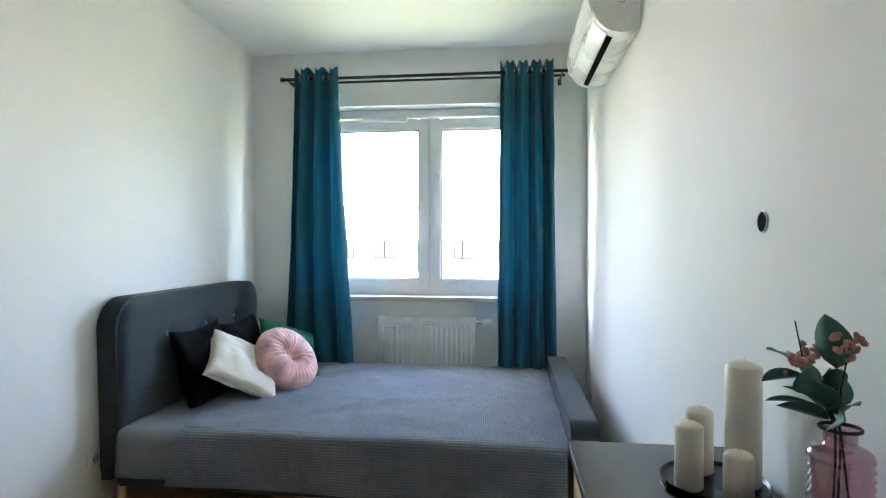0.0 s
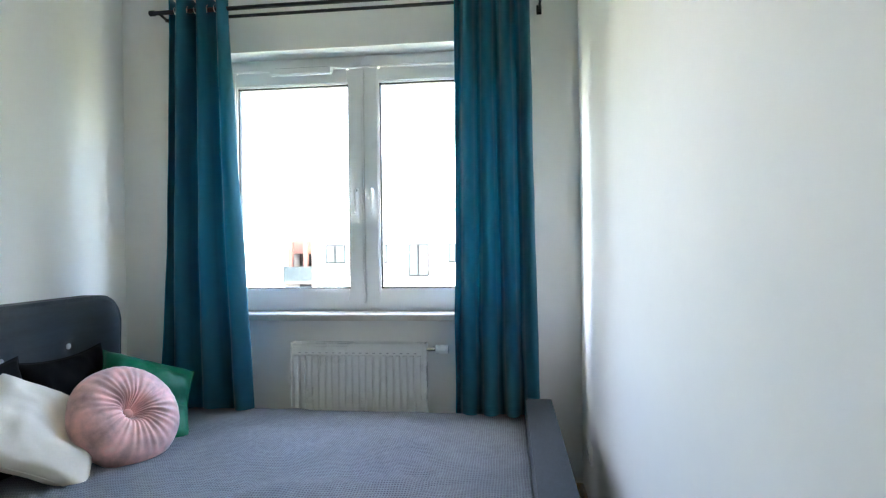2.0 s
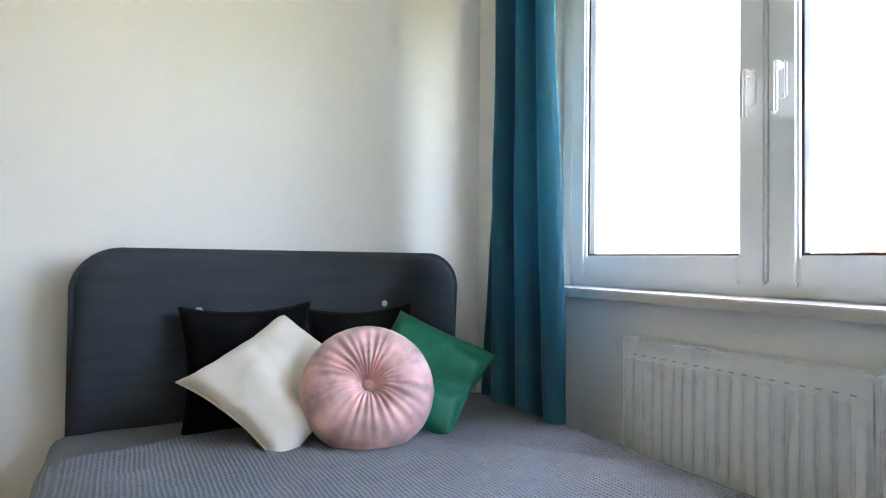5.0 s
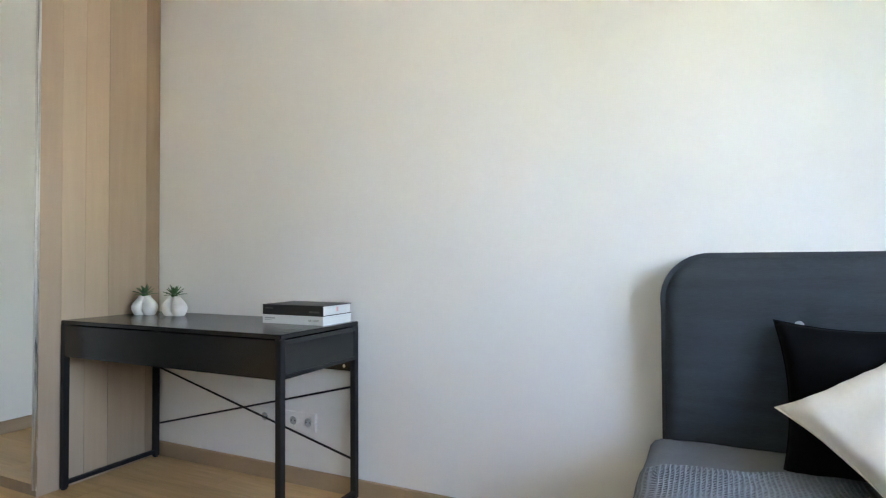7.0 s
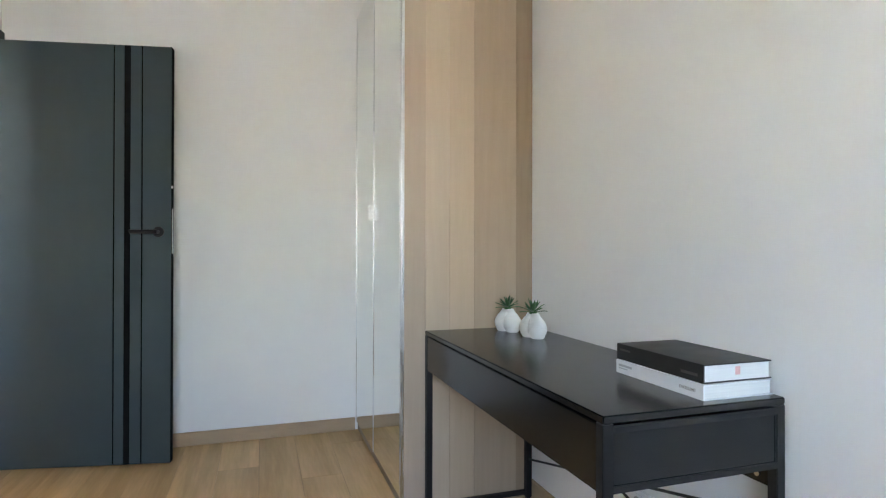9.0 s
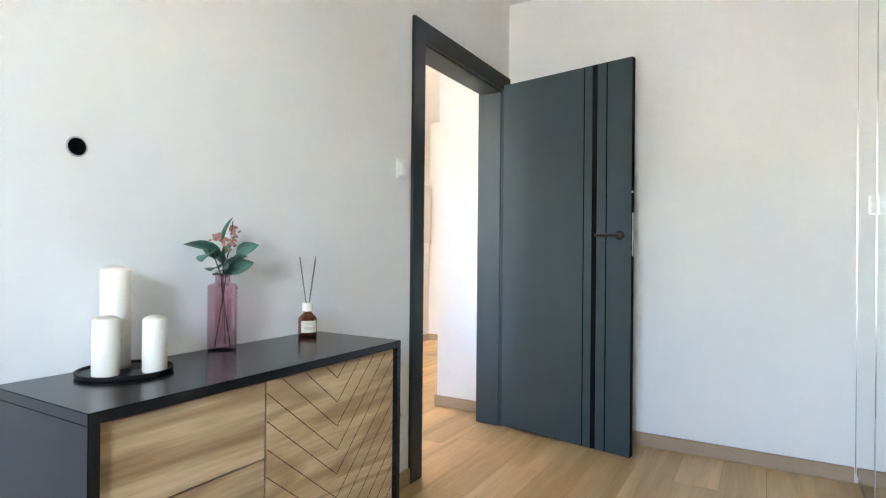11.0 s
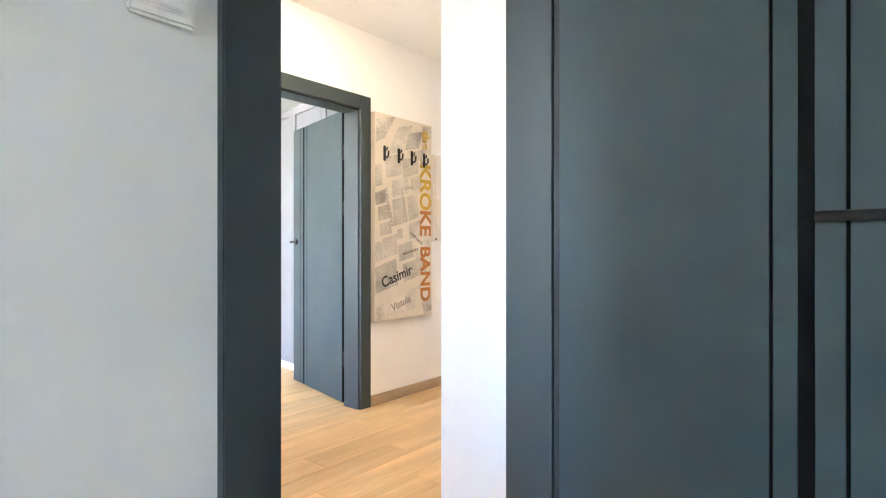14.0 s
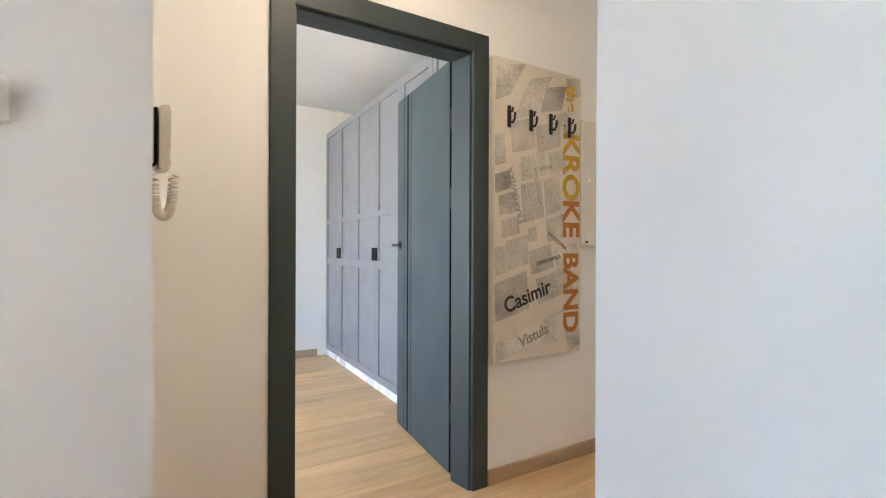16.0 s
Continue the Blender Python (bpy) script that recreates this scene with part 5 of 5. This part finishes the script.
# hinge edge at the frame, lock edge out in the room
ang = math.atan2(0.226 - 0.078, 1.522 - 2.292)
door_leaf("door_1", (2.292, 0.078, 0), ang, 0.784, -1, 1, "petrol grey flush door standing open, black lever handle")
ang2 = math.atan2(-1.325 + 1.118, 5.39 - 4.555)
door_leaf("door_2", (4.545, -1.158, 0), ang2, 0.855, 1, 1, "petrol grey flush door standing wide open into the far room")

# ---- hall ----
lamp = thing("ceiling_lamp", (3.55, -0.50, H - 0.02), "round flush ceiling lamp, lit warm white", "ceiling lamp")
part("base", lathe([(0.17, -0.03), (0.175, -0.02), (0.175, 0.0), (0.01, 0.0)], (3.55, -0.50, H - 0.02), 48), M_PLASTIC, lamp)
part("diffuser", lathe([(0.004, -0.085), (0.06, -0.082), (0.12, -0.070), (0.16, -0.048), (0.166, -0.028), (0.01, -0.028)], (3.55, -0.50, H - 0.02), 48), M_LAMP, lamp, "glowing opal diffuser", smooth=True)

phone = thing("intercom", (3.86, BY, 1.38), "ivory wall intercom with a coiled handset cord", "intercom")
part("base_plate", box(3.81, 3.90, BY - 0.030, BY, 1.302, 1.442, 0.006), M_IVORY, phone)
part("gap_line", box(3.808, 3.902, BY - 0.036, BY - 0.029, 1.306, 1.438), M_DARKHOLE, phone)
part("handset", prism([(BY - 0.036, 1.297), (BY - 0.036, 1.430), (BY - 0.048, 1.451), (BY - 0.066, 1.454), (BY - 0.070, 1.437), (BY - 0.062, 1.355), (BY - 0.070, 1.311), (BY - 0.064, 1.294), (BY - 0.048, 1.290)], "x", 3.83, 3.88, 0.006), M_IVORY, phone)
pts = []
for k in range(420):
    t = k / 419
    a = math.pi * t
    c = Vector((3.855, BY - 0.052 - 0.022 * math.cos(a) - 0.004, 1.290 - 0.105 * math.sin(a) ** 0.7))
    tang = Vector((0, math.sin(a) * 0.022, -math.cos(a) * 0.1)).normalized()
    u = Vector((1, 0, 0))
    v = tang.cross(u)
    pts.append(c + 0.0105 * (u * math.cos(k * 0.55) + v * math.sin(k * 0.55)))
part("coiled_cord", tube(pts, 0.0022, 6), M_IVORY, phone)

fuse = thing("fuse_box", (FX, -2.06, 1.45), "off white steel fuse box with a flat door", "fuse box")
part("housing", box(FX - 0.055, FX, -2.365, -1.79, 1.13, 1.79, 0.004), M_BOX, fuse)
fd = part("door", box(FX - 0.064, FX - 0.056, -2.345, -1.81, 1.165, 1.77, 0.003), M_BOX, fuse)
part("latch", rod((FX - 0.064, -1.835, 1.47), (FX - 0.069, -1.835, 1.47), 0.009, 14), M_PLASTIC, fd)
part("badge", box(FX - 0.0565, FX - 0.0552, -1.84, -1.82, 1.142, 1.154), M_REDBRICK, fuse)

# ---- painted street map ----
AX, AY0, AY1, AZ0, AZ1 = 4.30, -1.785, -1.19, 0.58, 2.005
art = thing("painted_map", (AX, (AY0 + AY1) / 2, AZ0), "cream canvas painted with a grey street map and lettering", "painting")
bm = box(AX, FX - 0.001, AY0, AY1, AZ0, AZ1, 0.003)
part("canvas", bm, M_CANVAS, art)


def on_map(u, v):
    """Place on the canvas from shares across (0 to 1) and down."""
    return AY1 + (AY0 - AY1) * u, AZ1 + (AZ0 - AZ1) * v


# town blocks between the streets: across, down, width, height, lean
NORTH = [(0.10, 0.07, 0.30, 0.12, -0.55), (0.42, 0.11, 0.26, 0.15, -0.55), (0.66, 0.10, 0.24, 0.09, -0.3), (0.93, 0.04, 0.20, 0.07, 0.1), (0.78, 0.165, 0.40, 0.05, -0.1),
         (0.04, 0.30, 0.13, 0.10, 0.1), (0.30, 0.245, 0.25, 0.10, 0.1), (0.60, 0.235, 0.28, 0.09, 0.1), (0.42, 0.345, 0.28, 0.08, 0.1), (0.72, 0.325, 0.20, 0.09, 0.1),
         (0.08, 0.405, 0.17, 0.06, 0.1), (0.14, 0.478, 0.18, 0.07, 0.1), (0.41, 0.465, 0.24, 0.13, 0.1), (0.65, 0.440, 0.19, 0.12, 0.1)]
SOUTH = [(0.17, 0.555, 0.19, 0.06, 0.1), (0.24, 0.640, 0.24, 0.10, 0.1), (0.41, 0.580, 0.09, 0.045, 0.1), (0.68, 0.555, 0.21, 0.08, 0.1), (0.52, 0.665, 0.26, 0.08, 0.15),
         (0.83, 0.655, 0.28, 0.07, 0.3), (0.05, 0.665, 0.13, 0.09, 0.1), (0.18, 0.785, 0.37, 0.13, 0.1), (0.68, 0.755, 0.42, 0.09, 0.1), (0.30, 0.945, 0.56, 0.09, 0.05),
         (0.66, 0.905, 0.20, 0.11, -0.2), (0.92, 0.945, 0.18, 0.09, 0.3)]
map_rnd = random.Random(21)
for count, (u, v, wide, high, lean) in enumerate(NORTH + SOUTH):
    out = []
    for a, b in ((-0.5, -0.5), (0.5, -0.5), (0.5, 0.5), (-0.5, 0.5)):
        uu = u + wide * a + lean * high * b * 2.4 + map_rnd.uniform(-0.008, 0.008)
        vv = v + high * b - 0.11 * wide * a + map_rnd.uniform(-0.003, 0.003)
        out.append(on_map(min(max(uu, 0.004), 0.996), min(max(vv, 0.004), 0.996)))
    part("painted_block", prism(out, "x", AX - 0.0006 - 0.00002 * count, AX + 0.002), M_BLOCK, art)


def map_text(text, u, v, size, spin, material, bold=0.0, shear=0.0):
    y, z = on_map(u, v)
    letters(text, size, facing((AX - 0.0022, y, z), (-1, 0, 0), spin), material, art, bold=bold, shear=shear)


map_text("the", 0.87, 0.085, 0.105, -90, M_GOLD, 0.004)
map_text("KRO", 0.865, 0.331, 0.168, -90, M_GOLD, 0.005)
map_text("KE", 0.865, 0.518, 0.168, -90, M_RUST, 0.005)
map_text("BAND", 0.865, 0.785, 0.150, -90, M_RUST, 0.005)
map_text("Casimir", 0.36, 0.790, 0.102, 16, M_INK, 0.0022)
map_text("Vistula", 0.43, 0.925, 0.075, 17, M_GREYTXT, 0.0014)
map_text("KRAKOWSKA", 0.225, 0.45, 0.044, 106, M_GREYTXT, 0.0006)
map_text("BOZEGO CIALA", 0.465, 0.41, 0.025, 102, M_GREYTXT)
map_text("JOZEFA", 0.57, 0.345, 0.026, 11, M_GREYTXT)
map_text("MOSTOWA", 0.70, 0.60, 0.030, -31, M_INK)
map_text("TRYNITARSKA", 0.60, 0.668, 0.027, 13, M_INK)
map_text("KUPA", 0.80, 0.205, 0.027, -76, M_INK)
for u in (0.145, 0.385, 0.615, 0.845):
    y, _ = on_map(u, 0)
    hk = thing("coat_hook", (AX, y, 1.73), "black double coat hook fixed to the painted panel", "coat hook", "coat hooks")
    part("plate", box(AX - 0.010, AX - 0.0005, y - 0.012, y + 0.012, 1.68, 1.785, 0.004), M_BLACKMETAL, hk)
    part("prong", tube([(AX - 0.008, y, 1.71), (AX - 0.03, y, 1.70), (AX - 0.042, y, 1.715), (AX - 0.044, y, 1.745)], 0.006, 8), M_BLACKMETAL, hk)
    part("prong", tube([(AX - 0.008, y, 1.755), (AX - 0.026, y, 1.752), (AX - 0.032, y, 1.772)], 0.005, 8), M_BLACKMETAL, hk)

# ---- far room: row of grey cupboards ----
CM = Matrix.Translation((5.754, -1.549, 0)) @ Matrix.Rotation(math.atan2(-0.1737, 0.985), 4, "Z")
CW = 0.53


def cupboard(k):
    s0 = 2.06 - CW * (k + 1)
    th = thing("cupboard", CM @ Vector((s0 + CW / 2, -0.3, 0)), "tall grey shaker cupboard with three framed panels", "cupboard", "row of cupboards")
    part("body", turn(box(s0, s0 + CW - 0.001, -0.56, -0.022, 0.0, 2.31, 0.001, 1), CM), M_CLOSET, th)
    dr = part("door", turn(box(s0 + 0.002, s0 + CW - 0.002, -0.020, -0.008, 0.065, 2.308, 0.001, 1), CM), M_CLOSET, th)
    bm = bmesh.new()
    a, b = s0 + 0.002, s0 + CW - 0.002
    for x0, x1, z0, z1 in ((a, a + 0.06, 0.065, 2.308), (b - 0.06, b, 0.065, 2.308), (a + 0.06, b - 0.06, 0.065, 0.125), (a + 0.06, b - 0.06, 0.945, 1.015), (a + 0.06, b - 0.06, 1.36, 1.41), (a + 0.06, b - 0.06, 2.248, 2.308)):
        box(x0, x1, -0.009, 0.004, z0, z1, 0.0015, 1, bm=bm)
    part("door_frame", turn(bm, CM), M_CLOSET, dr)
    hx = s0 + 0.03 if k % 2 == 0 else s0 + CW - 0.03
    part("handle", turn(box(hx - 0.014, hx + 0.014, 0.003, 0.026, 1.015, 1.115, 0.003), CM), M_BLACKMETAL, dr, "black block handle")
    part("plinth", turn(box(s0, s0 + CW - 0.001, -0.022, -0.004, 0.0, 0.062, 0.001, 1), CM), M_PLASTIC, th, "white plinth")


for k in range(6):
    cupboard(k)

# ---- outdoors ----
struct(part("ground", box(-400, 400, 8, 900, -9.2, -9.0), M_GROUND), "far green ground below the window")
house = thing("apartment_building", (-3, 36, -9), "white rendered apartment building with dark framed windows", "building")
FY = 35.0
part("wall", box(-9.85, 24, FY, FY + 12, -9, 4.2), M_FACADE, house)
part("roof", box(-10.0, 24.2, FY - 0.2, FY + 12, 4.2, 4.45), M_FACADE, house)
for st in range(5):
    z = -0.9 - 2.85 * st + 2.85
    for x0, x1, z0, z1 in [(-9.0 + 5.1 * k, -7.75 + 5.1 * k, 0.15, 2.1) if k % 2 else (-9.0 + 5.1 * k, -7.75 + 5.1 * k, 0.95, 2.1) for k in range(6)] + [(-6.45, -5.15, 0.95, 2.1), (-1.5, -0.4, 0.95, 2.1), (4.0, 5.2, 0.95, 2.1)]:
        zo = -2.85 * st
        wn_ = part("window", box(x0, x1, FY - 0.05, FY + 0.05, z0 + zo, z1 + zo), M_FACFRAME, house)
        xm = x0 + (x1 - x0) * 0.48
        for a, b in ((x0 + 0.07, xm - 0.05), (xm + 0.05, x1 - 0.07)):
            part("pane", box(a, b, FY - 0.07, FY - 0.04, z0 + 0.08 + zo, z1 - 0.07 + zo), M_FACGLASS, wn_)
for st in range(4):
    zo = -2.85 * st
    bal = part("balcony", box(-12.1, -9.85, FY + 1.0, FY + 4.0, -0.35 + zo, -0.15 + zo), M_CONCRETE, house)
    part("railing", box(-12.1, -9.9, FY + 1.0, FY + 1.06, -0.15 + zo, 0.75 + zo), M_FACGLASS, bal)
    for x in (-11.9, -10.9):
        part("post", box(x, x + 0.25, FY + 1.3, FY + 1.6, -0.15 + zo, 2.3 + zo), M_REDBRICK, bal)
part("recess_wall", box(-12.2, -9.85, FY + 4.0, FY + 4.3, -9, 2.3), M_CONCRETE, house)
part("attic_storey", box(-12.1, -9.85, FY + 2.0, FY + 4.3, 1.55, 2.9), M_REDBRICK, house, "red clad attic storey")
part("side_wing", box(-30, -12.2, FY + 0.5, FY + 12, -9, 4.2), M_FACADE, house)
for k, x in enumerate((-15.0, -18.4)):
    part("window", box(x, x + 0.5, FY + 0.42, FY + 0.55, 0.15, 2.1), M_FACGLASS, house)
house.matrix_basis = Matrix.Translation((-3, 36, -9.62))

# ---- floors: boards ----
struct(part("floor", box(-0.2, R2X + 0.15, -3.15, L + NT, -0.12, -0.0095), M_GAP), "light oak plank floor")
floor_ob = bpy.data.objects["floor"]
PW = 0.185
plank_cache = {}


def plank_mesh(w, ln):
    key = (round(w, 3), round(ln, 3))
    if key not in plank_cache:
        bm = box(0, w - 0.0012, 0, ln - 0.0012, -0.0095, 0, 0.0007, 1)
        me = bpy.data.meshes.new("plank")
        bm.to_mesh(me)
        bm.free()
        me.materials.append(M_OAK)
        plank_cache[key] = me
    return plank_cache[key]


def lay(x0, x1, y0, y1, seed):
    rnd = random.Random(seed)
    x = x0
    k = 0
    while x < x1 - 0.01:
        w = min(PW, x1 - x)
        y = y0 - (0.0, 0.42, 0.84, 0.21, 0.63, 1.05)[(k * 5 + 2) % 6]
        while y < y1 - 0.01:
            a, b = max(y, y0), min(y + 1.26, y1)
            if b - a > 0.03:
                ob = new("plank", plank_mesh(w, b - a))
                ob.parent = floor_ob
                ob.location = (x, a, 0)
            y += 1.26
        x += PW
        k += 1


lay(0.0, WX, S, L, 1)
lay(WX, R2X, HE, 2.45, 2)
